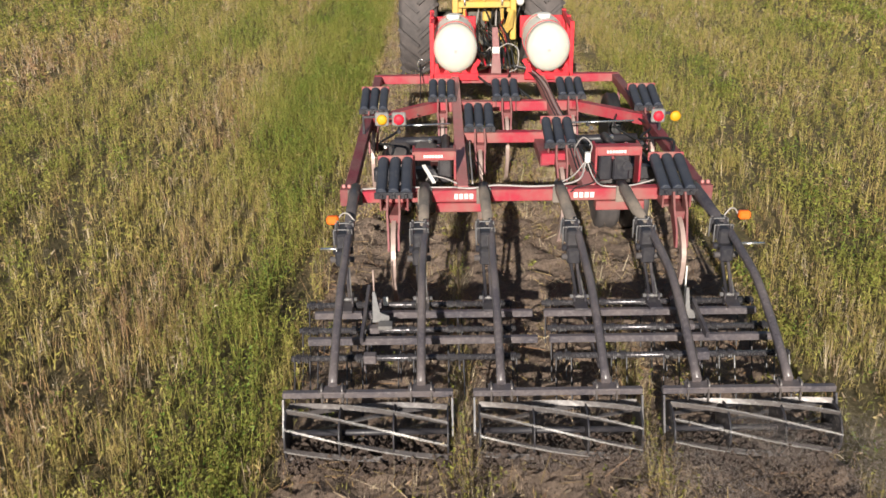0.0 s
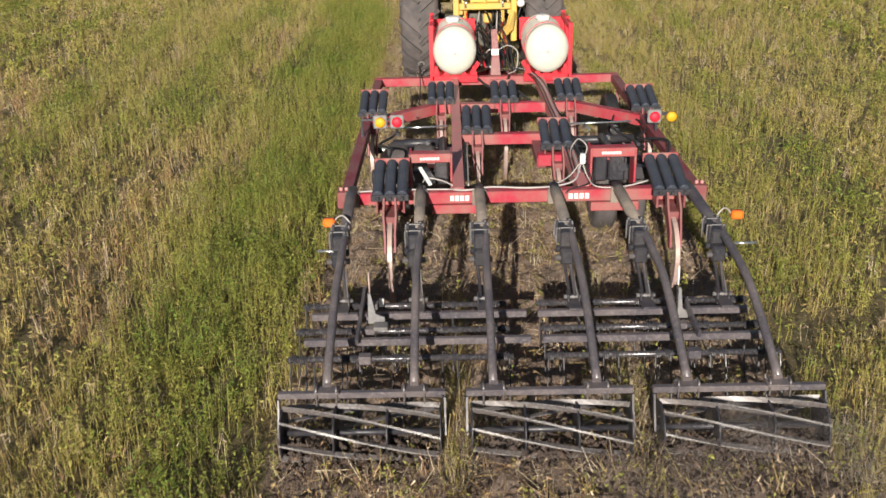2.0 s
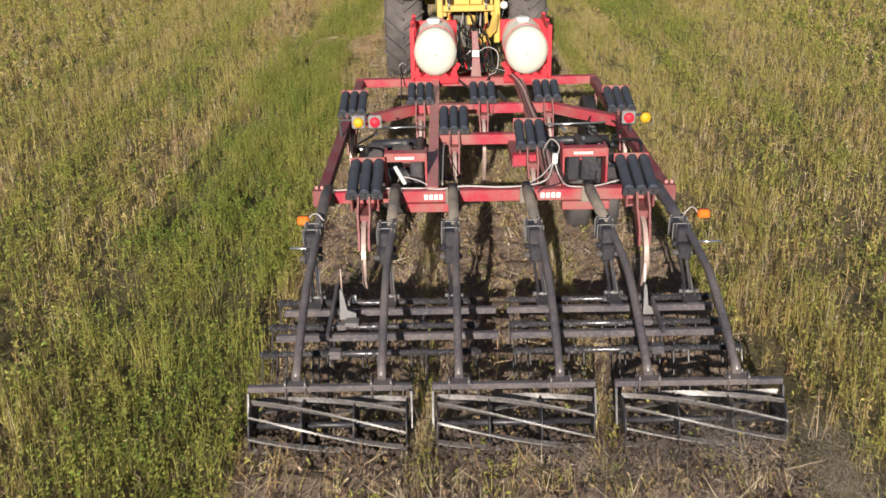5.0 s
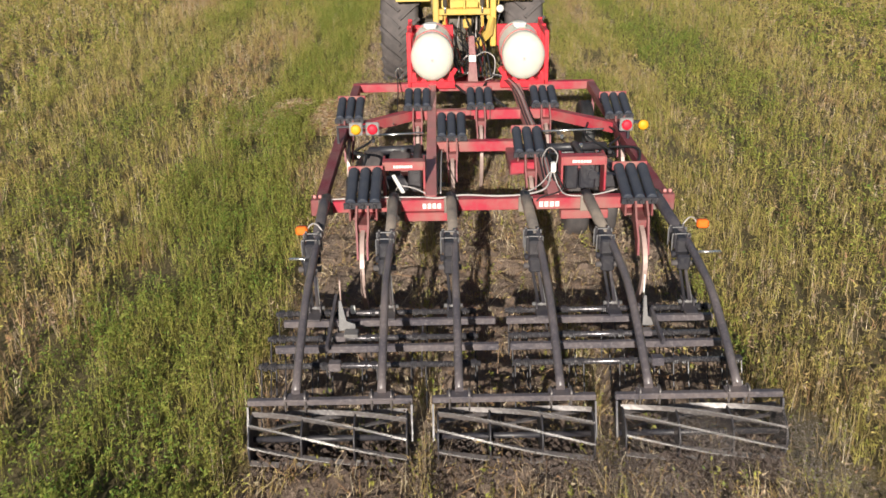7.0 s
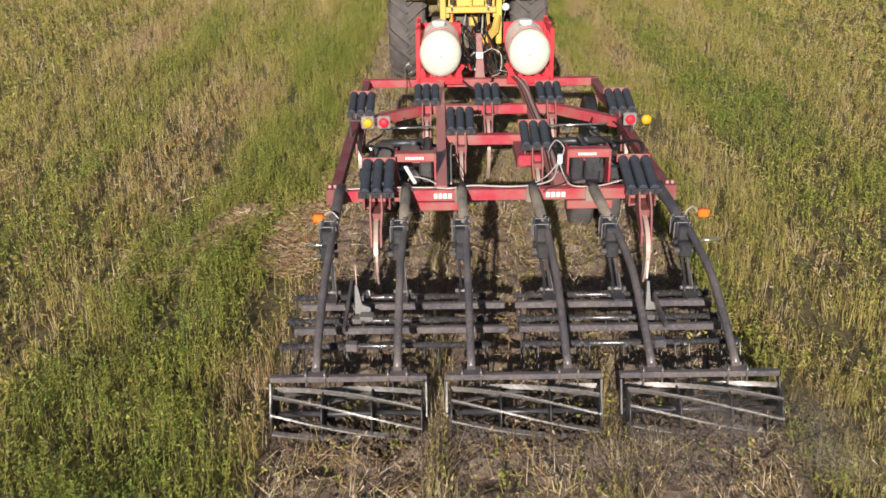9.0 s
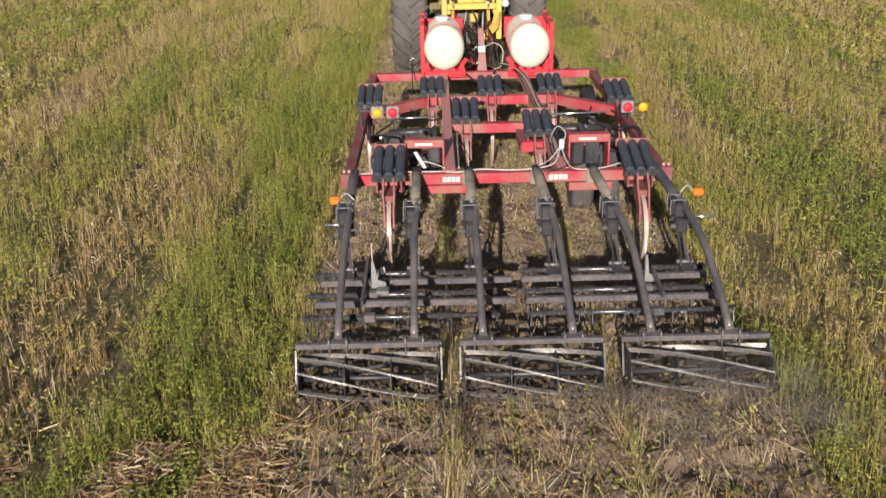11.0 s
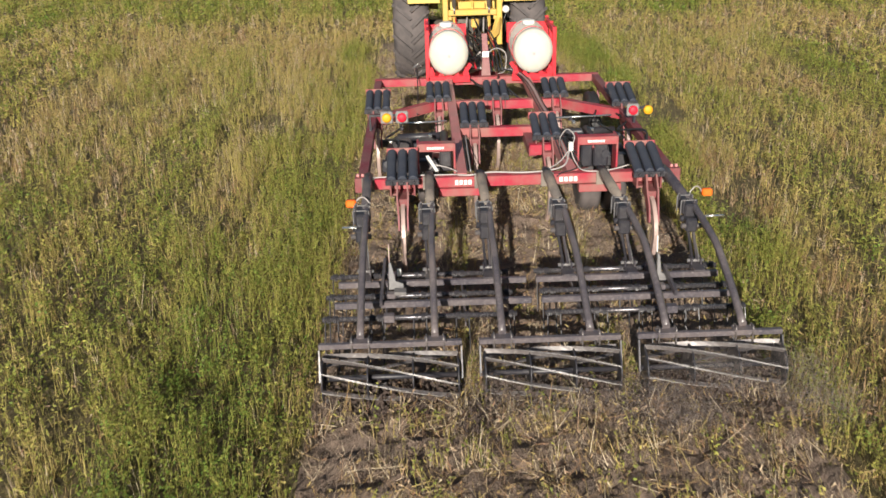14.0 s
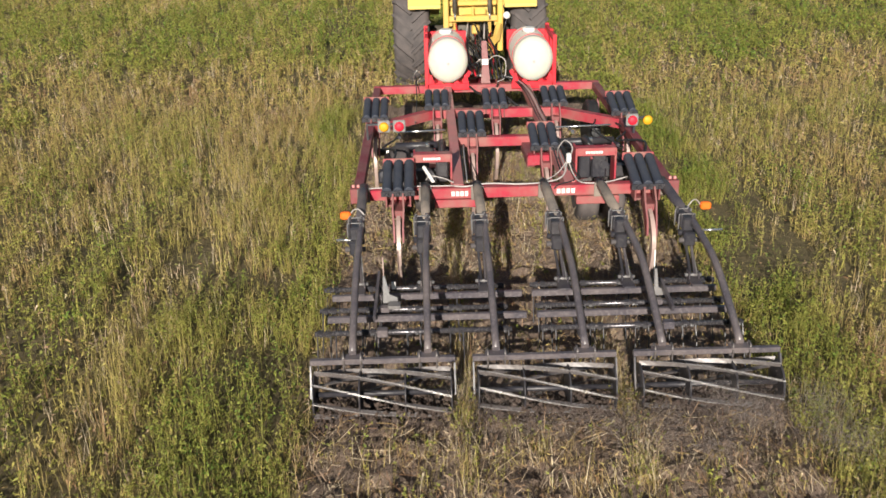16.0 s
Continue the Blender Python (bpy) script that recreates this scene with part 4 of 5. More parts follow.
def rear_arm(x0, x1):
    xm = (x0 + x1) / 2
    line = smooth_line([(xm + 0.012, -0.72, 0.955), (xm + 0.012, -0.95, 0.94), (x1, -1.35, 0.89), (x1, -1.62, 0.845), (x1, -2.0, 0.70), (x1, -2.34, 0.53)], 4)
    arm = part("rear_arm", sweep(bmesh.new(), line, 0.058, 0.068, sides=8), BAR_STEEL, plow, "dark bent square-tube arm")
    part("arm_mount", sweep(bmesh.new(), [(x0, 0.11, 0.965), (x0, -0.1, 0.965), (xm, -0.82, 0.935)], [0.085, 0.092, 0.08], [0.05, 0.105, 0.095], sides=8), DUSTY_STEEL if abs(x0) < 1.2 else STEEL, arm)
    part("mount_plate", box(bmesh.new(), x0 - 0.06, x0 + 0.06, -0.022, -0.006, 0.84, 0.975, 0.004), DUSTY_STEEL, arm)
    xc = xm - 0.03
    bm = bmesh.new()
    box(bm, xc - 0.047, xc + 0.047, -0.99, -0.75, 0.85, 0.97, 0.014)
    for s in (-1, 1):
        for y in (-0.94, -0.79):
            box(bm, xc + s * 0.05 - 0.01, xc + s * 0.05 + 0.01, y - 0.022, y + 0.022, 0.88, 0.995, 0.004)
    part("elbow_clamp", bm, BLACK, arm, "black bolted clamp")
    for dx, y in ((-0.05, -0.95), (0.045, -0.95), (-0.05, -0.78), (0.045, -0.78)):
        part("clamp_bolt", lathe(bmesh.new(), [(-0.02, 0.011), (0.012, 0.011), (0.018, 0.006)], 8, "y"), BLADE, arm, m=pose(xc + dx, y, 0.985, 90))
    part("pivot_lug", box(bmesh.new(), xc - 0.05, xc + 0.05, -1.07, -0.985, 0.75, 0.87, 0.014), BLACK, arm)
    part("pivot_pin", lathe(bmesh.new(), [(-0.085, 0.022), (0.085, 0.022)], 10), BLADE, arm, m=pose(xc, -1.04, 0.80))
    xf = xc + (0.055 if x0 > 0.1 else 0.02)      # foot of the twin-rod link, on the first harrow bar
    for dx, mat in ((-0.024, BLACK), (0.022, STEEL)):
        part("drop_link", sweep(bmesh.new(), [(xc + dx, -0.99, 0.84), (xc + dx, -1.0, 0.80), (xf + dx * 0.8, -1.055, 0.47)], 0.026, sides=8, up=(0, 1, 0)), mat, arm, "black twin-rod link to the harrow")
    # thin pale rod added as the highlight along the link's right side
    part("link_highlight", sweep(bmesh.new(), [(xc + 0.04, -1.0, 0.72), (xf + 0.032, -1.05, 0.50)], 0.012, sides=6, up=(0, 1, 0)), PALE_STEEL, arm)
    bm = bmesh.new()
    for s in (-1, 1):
        box(bm, xf + s * 0.04 - 0.007, xf + s * 0.04 + 0.007, -1.10, -1.0, 0.40, 0.52, 0.004)
    box(bm, xf - 0.05, xf + 0.05, -1.22, -1.04, 0.45, 0.468, 0.005)
    part("link_foot", bm, STEEL, arm)
    part("link_pin", lathe(bmesh.new(), [(-0.07, 0.016), (0.07, 0.016)], 10), PALE_STEEL, arm, m=pose(xf, -1.05, 0.485))
    for y in (-0.93, -0.80):
        share("clamp_strap", STRAP_ME, arm, pose(xc, y, 0.905))
    part("grease_cap", lathe(bmesh.new(), [(-0.075, 0.012), (-0.07, 0.026), (0.07, 0.026), (0.075, 0.012)], 12), BLACK, arm, m=pose(xc, -0.955, 0.835))
    for dx in (-0.062, 0.062):
        share("u_bolt", UBOLT_ME, arm, pose(x1 + dx, BAR_Y, BAR_Z + 0.005))
    part("foot_plate", box(bmesh.new(), x1 - 0.08, x1 + 0.08, BAR_Y - 0.045, BAR_Y + 0.045, BAR_Z + 0.022, BAR_Z + 0.036, 0.004), BAR_STEEL, arm)


for x0, x1 in ARMS:
    rear_arm(x0, x1)

HZ = 0.425
HARROW = [(-1.76, -0.24, -1.68, -0.10), (-0.02, 1.55, -0.02, 1.52)]


def tine_mesh():
    """A double coil with two spring rods that trail to the soil."""
    bm = bmesh.new()
    for s in (-1, 1):
        coil = [(s * (0.012 + 0.004 * k / 2), 0.028 * math.cos(k * 0.9), 0.028 * math.sin(k * 0.9)) for k in range(18)]
        sweep(bm, coil, 0.009, sides=4)
        sweep(bm, [(s * 0.05, -0.03, 0.0), (s * 0.052, -0.08, -0.16), (s * 0.052, -0.17, -0.37)], 0.011, sides=5)
    return mesh_of(bm, "tine", BLACK)


TINE_ME = tine_mesh()


def harrow():
    rs = random.Random(5)
    for xa, xb, xc, xd in HARROW:
        for y, kind in ((-1.03, "tine"), (-1.19, "flat"), (-1.43, "tine"), (-1.585, "flat"), (-1.825, "tine")):
            if kind == "flat":
                part("harrow_beam", box(bmesh.new(), xc, xd, y - 0.022, y + 0.022, HZ - 0.025, HZ + 0.025, 0.005), BAR_STEEL, plow, "square harrow beam")
                continue
            bar = part("tine_bar", sweep(bmesh.new(), [(xa, y, HZ), (xb, y, HZ)], 0.042, sides=12), GLOSS_BLACK, plow, "round bar with coil tines")
            n = 5
            for k in range(n):
                share("tine", TINE_ME, bar, pose(xa + 0.07 + (xb - xa - 0.14) * k / (n - 1) + rs.uniform(-0.01, 0.01), y, HZ, rs.uniform(-8, 8)))
    for x in (-1.245, -0.62, 0.30, 0.965):
        bm = bmesh.new()
        box(bm, x - 0.03, x - 0.018, -1.9, -0.98, HZ - 0.06, HZ - 0.02, 0.003)
        tall = x in (-1.245, 0.965)
        for y in (-1.03, -1.43, -1.825) if tall else ():
            box(bm, x - 0.035, x + 0.05, y - 0.036, y + 0.036, HZ - 0.03, HZ + 0.03, 0.006)
        hanger = part("harrow_hanger", bm, BAR_STEEL, plow)
        if tall:
            bm = bmesh.new()
            wide = 0.115 if x < 0 else 0.07
            v = [bm.verts.new(p) for p in ((x, -1.33, HZ + 0.25), (x - 0.004, -1.37, HZ + 0.03), (x + wide, -1.37, HZ + 0.03), (x + wide, -1.365, HZ + 0.075), (x + 0.45 * wide, -1.36, HZ + 0.10), (x + 0.018, -1.33, HZ + 0.25))]
            f = bm.faces.new(v)
            ext = bmesh.ops.extrude_face_region(bm, geom=[f])["geom"]
            bmesh.ops.translate(bm, vec=(0, 0.014, 0), verts=[g for g in ext if isinstance(g, bmesh.types.BMVert)])
            bmesh.ops.recalc_face_normals(bm, faces=bm.faces)
            part("adjuster_plate", bm, PALE_STEEL, hanger, "pale steel adjuster plate")
            if x < 0:
                part("adjuster_foot", box(bmesh.new(), x + 0.04, x + 0.14, -1.475, -1.385, HZ + 0.022, HZ + 0.05, 0.004), PALE_STEEL, hanger)
                part("adjuster_tab", box(bmesh.new(), x + 0.055, x + 0.09, -1.07, -1.045, HZ + 0.01, HZ + 0.075, 0.004), WHITE, hanger, "small white tab")
            part("indicator_rod", sweep(bmesh.new(), [(x + 0.035 * (x > 0), -1.18, HZ + 0.05), (x + 0.025 * (x > 0), -1.2, HZ + 0.36)], 0.012, sides=6), WHITE if x > 0 else WORN, hanger)
            part("lift_strap", sweep(bmesh.new(), [(x - 0.035, -1.15, HZ + 0.2), (x - 0.06, -1.68, HZ + 0.05)] if x < 0 else [(x + 0.06, -1.32, HZ + 0.13), (x + 0.08, -1.66, HZ + 0.05)], 0.022, 0.05), STEEL, hanger)


harrow()

BASKETS = [(-1.735, -0.693), (-0.57, 0.465), (0.585, 1.645)]
B_R, B_Y, B_Z = 0.168, -2.47, 0.275


def basket(x0, x1):
    bm = box(bmesh.new(), x0, x1, BAR_Y - 0.022, BAR_Y + 0.022, BAR_Z - 0.02, BAR_Z + 0.02, 0.005)
    fr = part("basket_bar", bm, BAR_STEEL, plow, "square bar over a rolling basket")
    for x, s in ((x0, 1), (x1, -1)):
        part("basket_side", sweep(bmesh.new(), [(x + s * 0.006, BAR_Y - 0.02, BAR_Z - 0.02), (x + s * 0.006, B_Y + 0.05, B_Z + 0.08), (x + s * 0.006, B_Y, B_Z - 0.03)], 0.012, 0.045, up=(1, 0, 0)), STEEL, fr)
    half = (x1 - x0) / 2 - 0.035
    roll = part("rolling_basket", sweep(bmesh.new(), [(-half - 0.02, 0, 0), (half + 0.02, 0, 0)], 0.04, sides=12), BLACK, plow, "helical flat-bar rolling basket", pose((x0 + x1) / 2, B_Y, B_Z))
    disc = lathe(bmesh.new(), [(-0.005, B_R - 0.03), (-0.005, B_R - 0.005), (0.005, B_R - 0.005), (0.005, B_R - 0.03)], 24)
    for k in range(4):
        a = math.pi * k / 2
        sweep(disc, [(0, 0, 0), (0, math.cos(a) * (B_R - 0.02), math.sin(a) * (B_R - 0.02))], 0.008, 0.03)
    dme = mesh_of(disc, "basket_ring", BLACK)
    for k in range(4):
        share("basket_ring", dme, roll, pose(-half + 2 * half * k / 3, 0, 0))
    bm, steps = bmesh.new(), 14
    rows = []
    for i in range(steps + 1):
        f = i / steps
        a = radians(80) * (f - 0.5)
        x, c, s = -half + 2 * half * f, math.cos(a), math.sin(a)
        ring = []
        for r, w in ((B_R + 0.010, -0.003), (B_R + 0.010, 0.003), (B_R - 0.022, 0.003), (B_R - 0.022, -0.003)):
            ring.append(bm.verts.new((x, c * r - s * w, s * r + c * w)))
        rows.append(ring)
    for p, q in zip(rows, rows[1:]):
        for k in range(4):
            bm.faces.new((p[k], p[(k + 1) % 4], q[(k + 1) % 4], q[k])).material_index = 0 if k else 1
    bm.faces.new(rows[0][::-1]), bm.faces.new(rows[-1])
    bmesh.ops.recalc_face_normals(bm, faces=bm.faces)
    bme = mesh_of(bm, "blade", [BLADE, EDGE])
    for k in range(8):
        share("blade", bme, roll, pose(0, 0, 0, 45 * k))
    return roll


ROLLS = [basket(x0, x1) for x0, x1 in BASKETS]

# orange side markers on wire stalks
for x, s in ((-1.577, 1), (1.54, -1)):
    mk = part("side_marker", box(bmesh.new(), x - 0.045, x + 0.045, -0.68, -0.62, 0.925, 0.99, 0.014), LAMP_ORANGE, plow, "orange side marker lamp")
    part("marker_cap", box(bmesh.new(), x - 0.04, x + 0.04, -0.62, -0.605, 0.92, 0.985, 0.004), BLACK, mk)
    part("marker_wire", sweep(bmesh.new(), smooth_line([(x + s * 0.03, -0.62, 0.94), (x + s * 0.07, -0.64, 1.0), (x + s * 0.12, -0.68, 1.02), (x + s * 0.17, -0.7, 0.97)], 4), 0.012, sides=6), PALE_HOSE, mk)
    part("side_pin", sweep(bmesh.new(), [(x + s * 0.12, -0.98, 0.86), (x - s * 0.06, -0.98, 0.86)], 0.022, sides=8), CHROME, mk)


# ---- liquid tanks on the front bar ----
def liquid_tank(x):
    t = tagged(new("liquid_tank"), "cream plastic liquid tank strapped in a bright red stand", "tank", "tanks on the plow")
    r, y0, y1, z = 0.272, 4.08, 5.0, 1.30
    prof = [(y0 - 0.035, 0.02), (y0 - 0.03, 0.12), (y0 - 0.012, 0.2), (y0 + 0.02, 0.25), (y0 + 0.06, r)]
    for k in range(1, 8):
        y = y0 + 0.06 + (y1 - y0 - 0.12) * k / 8
        prof += [(y - 0.02, r), (y - 0.012, r - 0.008), (y + 0.012, r - 0.008), (y + 0.02, r)]
    prof += [(y1 - 0.06, r), (y1 - 0.02, 0.25), (y1 + 0.03, 0.12), (y1 + 0.035, 0.02)]
    bm = lathe(bmesh.new(), prof, 40, "y")
    shell = part("tank_shell", bm, TANK, t, m=pose(x, 0, z) @ Matrix.Diagonal((0.965, 1, 1.08, 1)))
    bm = lathe(bmesh.new(), [(0.0, 0.02), (0.012, 0.02), (0.016, 0.008)], 12, "y")
    part("drain_plug", bm, PALE_HOSE, shell, m=pose(0, y0 - 0.05, -0.02))
    part("filler_lid", lathe(bmesh.new(), [(0, 0.09), (0.04, 0.09), (0.05, 0.07)], 20, "y"), WHITE, shell, "white screw lid", pose(-0.02, 4.55, 0.265, 90))
    for y in (4.28, 4.8):
        ring = [(math.cos(a) * (r + 0.004), y, math.sin(a) * (r + 0.004)) for a in np.linspace(0, 2 * math.pi, 33)]
        part("tank_strap", sweep(bmesh.new(), ring, 0.006, 0.022, close=False, up=(0, 1, 0)), BRIGHT_RED, shell)
    st = part("tank_stand", box(bmesh.new(), x - 0.28, x + 0.28, 4.16, 4.2, 0.90, 0.99, 0.006), BRIGHT_RED, t, "bright red stand plate")
    side = -1 if x < 0 else 1
    xo = x + side * 0.255
    bm = bmesh.new()
    box(bm, min(xo, xo + side * 0.055), max(xo, xo + side * 0.055), 4.16, 4.2, 0.9, 1.60, 0.005)
    part("stand_post", bm, BRIGHT_RED, st)
    for y in (4.5, 4.98):
        part("stand_post", box(bmesh.new(), min(xo, xo + side * 0.055) + 0.002, max(xo, xo + side * 0.055) - 0.002, y, y + 0.035, 0.9, 1.62, 0.005), BRIGHT_RED, st)
    part("stand_rail", box(bmesh.new(), xo - 0.0, xo + side * 0.04, 4.2, 5.0, 1.54, 1.60, 0) if side > 0 else box(bmesh.new(), xo - 0.04, xo, 4.2, 5.0, 1.54, 1.60, 0), BRIGHT_RED, st)
    for dx in (-0.23, -0.11, 0.0, 0.11, 0.23):
        low = 1.03 + 0.5 * dx * dx + (0.05 if abs(dx) > 0.2 else 0)
        part("cradle", sweep(bmesh.new(), [(x + dx, 4.18, 0.985), (x + dx, 4.18, low)], [0.085, 0.03], [0.03, 0.03], up=(0, 1, 0)), BRIGHT_RED, st)
    for q in (-1, 1):
        part("cradle", sweep(bmesh.new(), [(x + q * 0.20, 4.23, 1.0), (x + q * 0.29, 4.23, 1.14)], 0.05, 0.05, up=(0, 1, 0)), BRIGHT_RED, st)
        part("stand_foot", box(bmesh.new(), x + q * 0.17 - 0.05, x + q * 0.17 + 0.05, 4.2, 5.0, 0.953, 0.995, 0.004), BRIGHT_RED, st)
    part("stand_back", box(bmesh.new(), x - 0.275, x + 0.275, 5.045, 5.075, 1.25, 1.53, 0.006), BRIGHT_RED, st, "red plate behind the tank")
    return t


TANKS = [liquid_tank(-0.565), liquid_tank(0.556)]

# ---- the tractor ----
tractor = tagged(new("tractor"), "yellow tractor with large lugged tyres pulling the plow", "tractor")
T_X = -0.11


def lug_tyre(x, y, z, r, half):
    hub = part("wheel", lathe(bmesh.new(), [(-half * 0.5, r * 0.6), (-half * 0.3, r * 0.5), (0.0, r * 0.2), (half * 0.3, r * 0.5), (half * 0.5, r * 0.6)], 28), YELLOW, tractor, "yellow rim", pose(x, y, z))
    part("tyre", lathe(bmesh.new(), [(-half * 0.8, r * 0.58), (-half, r * 0.75), (-half * 0.93, r * 0.9), (-half * 0.75, r * 0.95), (0, r * 0.965), (half * 0.75, r * 0.95), (half * 0.93, r * 0.9), (half, r * 0.75), (half * 0.8, r * 0.58)], 48), TYRE, hub)
    n = 22
    for side in (-1, 1):
        bm, pts = bmesh.new(), []
        for f in (0.0, 0.4, 0.8, 1.0):
            rr = r * (0.985 if f < 0.9 else 0.93)
            pts.append((side * f * half * 0.97, rr * math.cos(-f * 0.30), rr * math.sin(-f * 0.30)))
        me = mesh_of(sweep(bm, pts, 0.05, 0.05, up=(0, 1, 0)), "tread_lug", TYRE)
        for k in range(n):
            share("tread_lug", me, hub, pose(0, 0, 0, 360 * (k + (0.5 if side > 0 else 0)) / n))
    return hub


WHEEL_R, AXLE_Y, AXLE_Z = 0.92, 8.35, GROUND + 0.90
T_WHEELS = [(lug_tyre(x, AXLE_Y, AXLE_Z, WHEEL_R, 0.305), x, AXLE_Y, AXLE_Z, WHEEL_R) for x in (-1.085, 0.865)]


def tractor_body():
    part("axle_housing", sweep(bmesh.new(), [(-1.0, AXLE_Y, AXLE_Z), (0.8, AXLE_Y, AXLE_Z)], 0.26, sides=14), HOUSING, tractor)
    part("rear_housing", box(bmesh.new(), T_X - 0.3, T_X + 0.3, 7.75, 9.6, 0.55, 1.2, 0.05), HOUSING, tractor)
    for x0, x1 in ((-1.13, -0.60), (0.44, 0.97)):
        ring = []
        for k in range(15):
            a = radians(148 - k * 10)
            ring.append((AXLE_Y + 1.09 * math.cos(a), AXLE_Z + 1.09 * math.sin(a)))
        fen = part("fender", sweep(bmesh.new(), [((x0 + x1) / 2, y, z) for y, z in ring], x1 - x0, 0.025, up=(1, 0, 0)), SUNLIT_YELLOW, tractor, "pale yellow fender over the tyre, sunlight put into its colour")
        lip = part("fender_lip", box(bmesh.new(), x0, x1, ring[0][0] - 0.02, ring[0][0] + 0.012, ring[0][1] - 0.035, ring[0][1] + 0.035, 0.008), SUNLIT_YELLOW, fen)
    for x in (-0.515, 0.37):
        part("hitch_upright", box(bmesh.new(), x - 0.045, x + 0.045, 7.4, 7.56, 0.78, 1.95, 0.012), YELLOW, tractor)
    part("hitch_crossbar", box(bmesh.new(), -0.47, 0.325, 7.42, 7.52, 1.265, 1.36, 0.012), YELLOW, tractor)
    part("hitch_crossbar", box(bmesh.new(), -0.47, 0.325, 7.56, 7.66, 1.50, 1.58, 0.012), YELLOW, tractor)
    part("hitch_plate", box(bmesh.new(), -0.28, 0.14, 7.53, 7.55, 1.36, 1.47, 0.006), YELLOW, tractor)
    part("hitch_gusset", box(bmesh.new(), -0.09, -0.06, 7.40, 7.52, 1.36, 1.50, 0.004), YELLOW, tractor)
    for x in (-0.37, 0.20):
        cyl = part("lift_cylinder", sweep(bmesh.new(), [(x, 7.42, 1.40), (x, 7.50, 1.9)], 0.075, sides=12), HOUSING, tractor)
        part("cylinder_rod", sweep(bmesh.new(), [(x, 7.41, 1.30), (x, 7.42, 1.42)], 0.04, sides=10), CHROME, cyl)
        part("lift_arm", sweep(bmesh.new(), [(x, 7.5, 1.25), (x * 1.1, 7.55, 0.9), (x * 1.2, 7.3, 0.7)], 0.05, 0.08), YELLOW, tractor)
    part("hitch_block", box(bmesh.new(), -0.10, 0.03, 7.36, 7.48, 1.07, 1.21, 0.02), YELLOW, tractor)
    for x in (-0.44, 0.30):
        part("hitch_knob", box(bmesh.new(), x - 0.03, x + 0.03, 7.38, 7.45, 1.2, 1.262, 0.01), YELLOW, tractor)
    part("pull_arm", sweep(bmesh.new(), [(0.36, 7.4, 1.22), (0.30, 7.3, 1.02), (0.08, 7.2, 0.82)], 0.08, 0.1), YELLOW, tractor)
    part("drawbar", sweep(bmesh.new(), [(-0.1, 7.15, 0.5), (-0.11, 8.4, 0.55)], 0.1, 0.06), HOUSING, tractor)
    part("rear_panel", box(bmesh.new(), -0.46, 0.32, 7.72, 7.78, 1.25, 2.0, 0.02), SUNLIT_YELLOW, tractor)
    part("hood", box(bmesh.new(), T_X - 0.36, T_X + 0.36, 9.6, 11.8, 0.95, 1.75, 0.08), SUNLIT_YELLOW, tractor)
    part("deck", box(bmesh.new(), T_X - 0.4, T_X + 0.4, 7.8, 9.6, 1.3, 1.38, 0.02), HOUSING, tractor)
    globe = part("globe_lamp", lathe(bmesh.new(), [(-0.06, 0.008), (-0.05, 0.04), (0.0, 0.064), (0.05, 0.04), (0.06, 0.008)], 20, "y"), WHITE, tractor, "round white lamp", pose(0.475, 7.4, 1.355))
    part("lamp_stalk", sweep(bmesh.new(), [(0, 0, -0.05), (-0.06, 0.05, -0.3)], 0.018, sides=6), BLACK, globe)
    rs = random.Random(8)
    for k in range(14):
        x = -0.48 + 0.055 * k
        hose("hose", [(x, 7.6, 1.15 + rs.uniform(-0.1, 0.1)), (x + rs.uniform(-0.1, 0.1), 7.1, 1.08 + rs.uniform(-0.25, 0.2)), (x * 0.7 + rs.uniform(-0.12, 0.12), 6.5, 0.95 + rs.uniform(-0.2, 0.25)), (x * 0.6 + rs.uniform(-0.1, 0.1), 5.6, 0.95 + rs.uniform(-0.1, 0.25)), (x * 0.4 - 0.05, 4.7, 0.97)], 0.024, (RUBBER, PALE_HOSE, RUBBER, BRIGHT_RED, RUBBER)[k % 5], tractor)


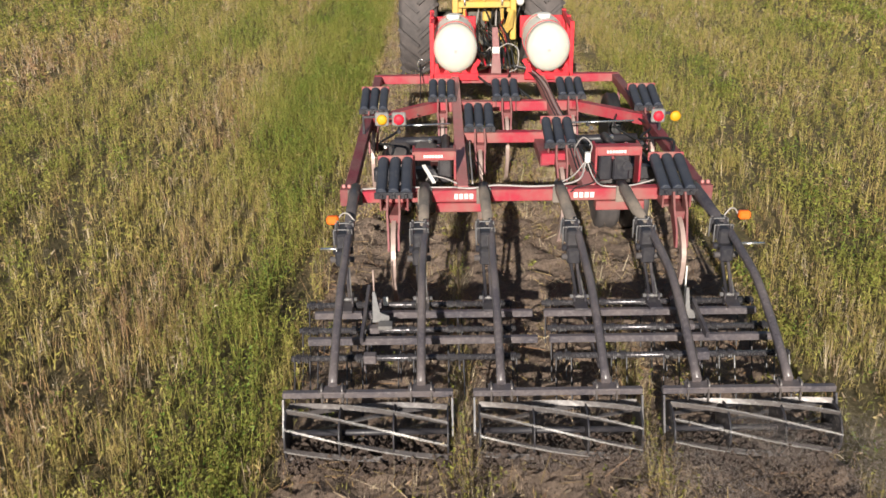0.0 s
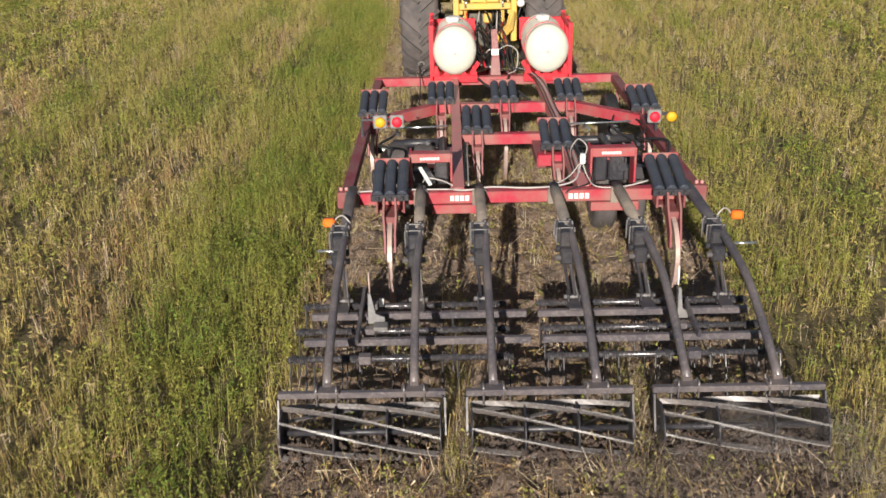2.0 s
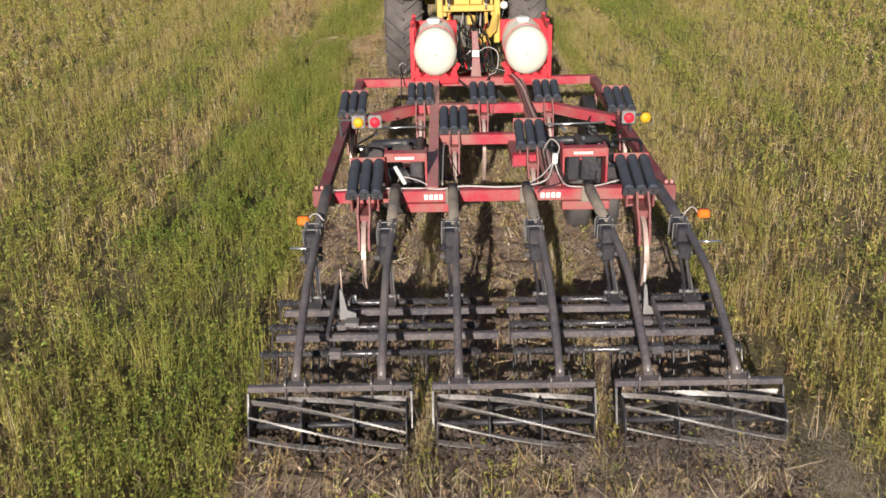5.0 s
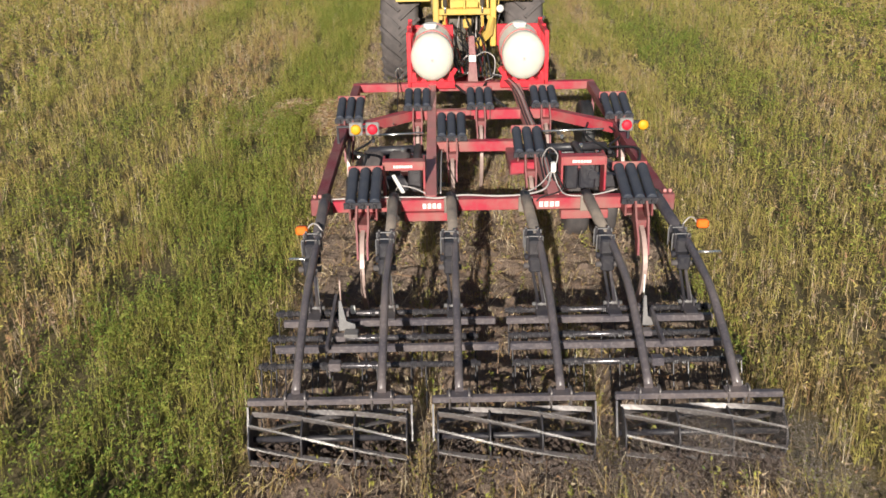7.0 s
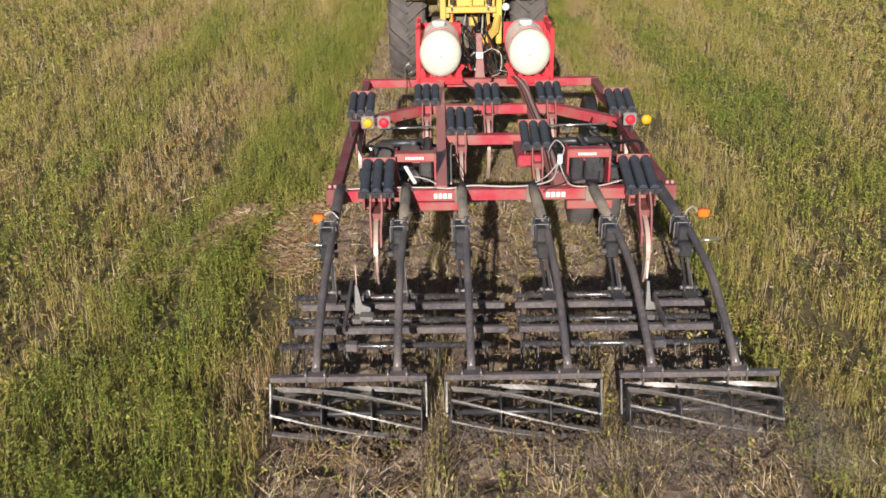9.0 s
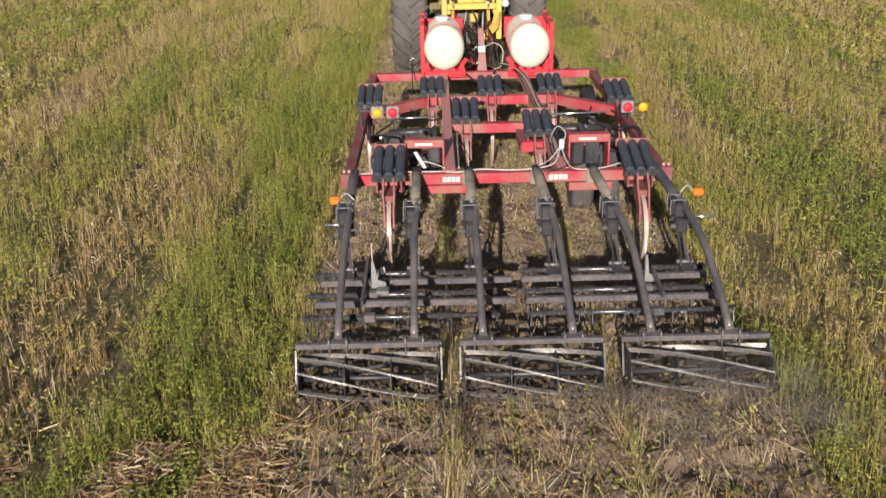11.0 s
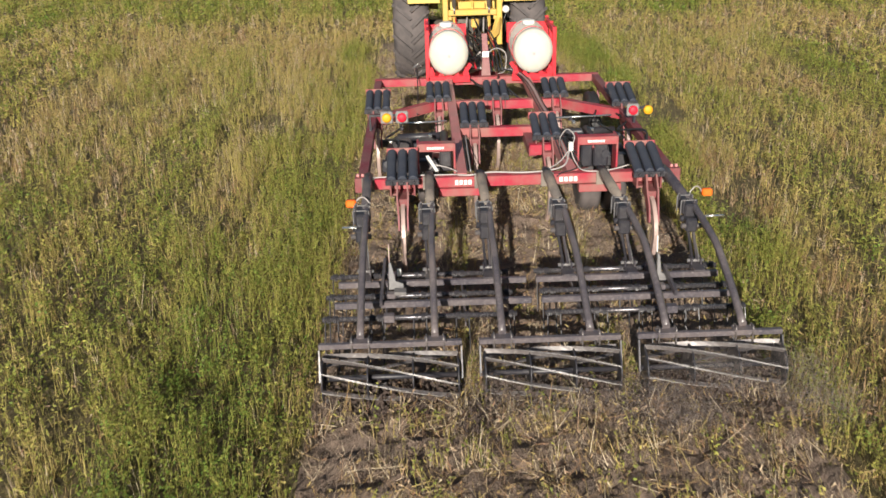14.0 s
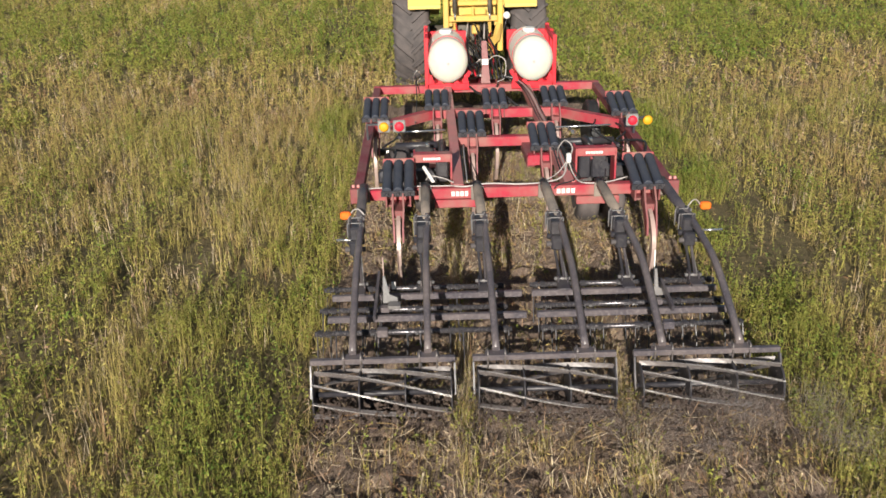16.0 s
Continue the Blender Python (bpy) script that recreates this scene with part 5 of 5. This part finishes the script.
tractor_body()
FRONT = [(lug_tyre(x, 11.4, GROUND + 0.52, 0.54, 0.17), x, 11.4, GROUND + 0.52, 0.54) for x in (-0.95, 0.72)]


# ---- what moves ----
def motions():
    steps = [k * 0.5 for k in range(33)]
    for thing in (plow, tractor, THROWN, *TANKS):
        walk(thing, [(t, pose(0, SPEED * t, 0)) for t in steps])
    for k, puff in enumerate(DUST):     # the dust swirls as it keeps up with the implement
        walk(puff, [(t, pose(0.06 * math.sin(1.7 * t + 2 * k), SPEED * t + 0.12 * math.sin(1.1 * t + k), 0.03 * math.sin(2.3 * t + k))) for t in steps])
    for hub, x, y, z, r in T_WHEELS + FRONT:
        gap = 0.2
        walk(hub, [(k * gap, pose(x, y, z, -math.degrees(SPEED * k * gap / r))) for k in range(81)])
    for hub, (x, y) in zip(GAUGE, GAUGE_AT):
        walk(hub, [(k * 0.1, pose(x, y, GROUND + 0.405, -math.degrees(SPEED * k * 0.1 / 0.385))) for k in range(161)])
    for i, (roll, (x0, x1)) in enumerate(zip(ROLLS, BASKETS)):
        walk(roll, [(k / 15, pose((x0 + x1) / 2, B_Y, B_Z, 17 * i - math.degrees(SPEED * k / 15 / B_R))) for k in range(241)])
    # each row stands until the front shanks reach it, is ploughed under between the shanks, and is raked up again by the harrow
    rs = random.Random(12)
    for ob, y in CROP_ROWS:
        lie, turn, rake, deep = rs.uniform(-88, -80), rs.uniform(-3, 3), rs.uniform(-100, -50), rs.uniform(0.0, 0.04)
        stand = pose(0, y, GROUND + 0.04)
        stages = [(3.1, stand), (2.3, pose(0, y, GROUND + 0.03, 0.75 * lie)), (0.3, pose(0, y, GROUND - 0.05, lie, 0, turn)), (-1.7, pose(0, y, GROUND - 0.05, lie, 0, turn)), (-2.7, pose(0, y, GROUND + 0.07 - deep, rake, 0, turn))]
        at = [((y - place) / SPEED, m) for place, m in stages]
        inside = [(round(t, 2), m) for t, m in at if 0.05 < t < END - 0.05]
        first = [m for t, m in at if t <= 0.05][-1:] or [stand]
        last = inside[-1:] and [inside[-1][1]] or first
        walk(ob, [(0.0, first[0])] + inside + [(END, last[0])])


motions()
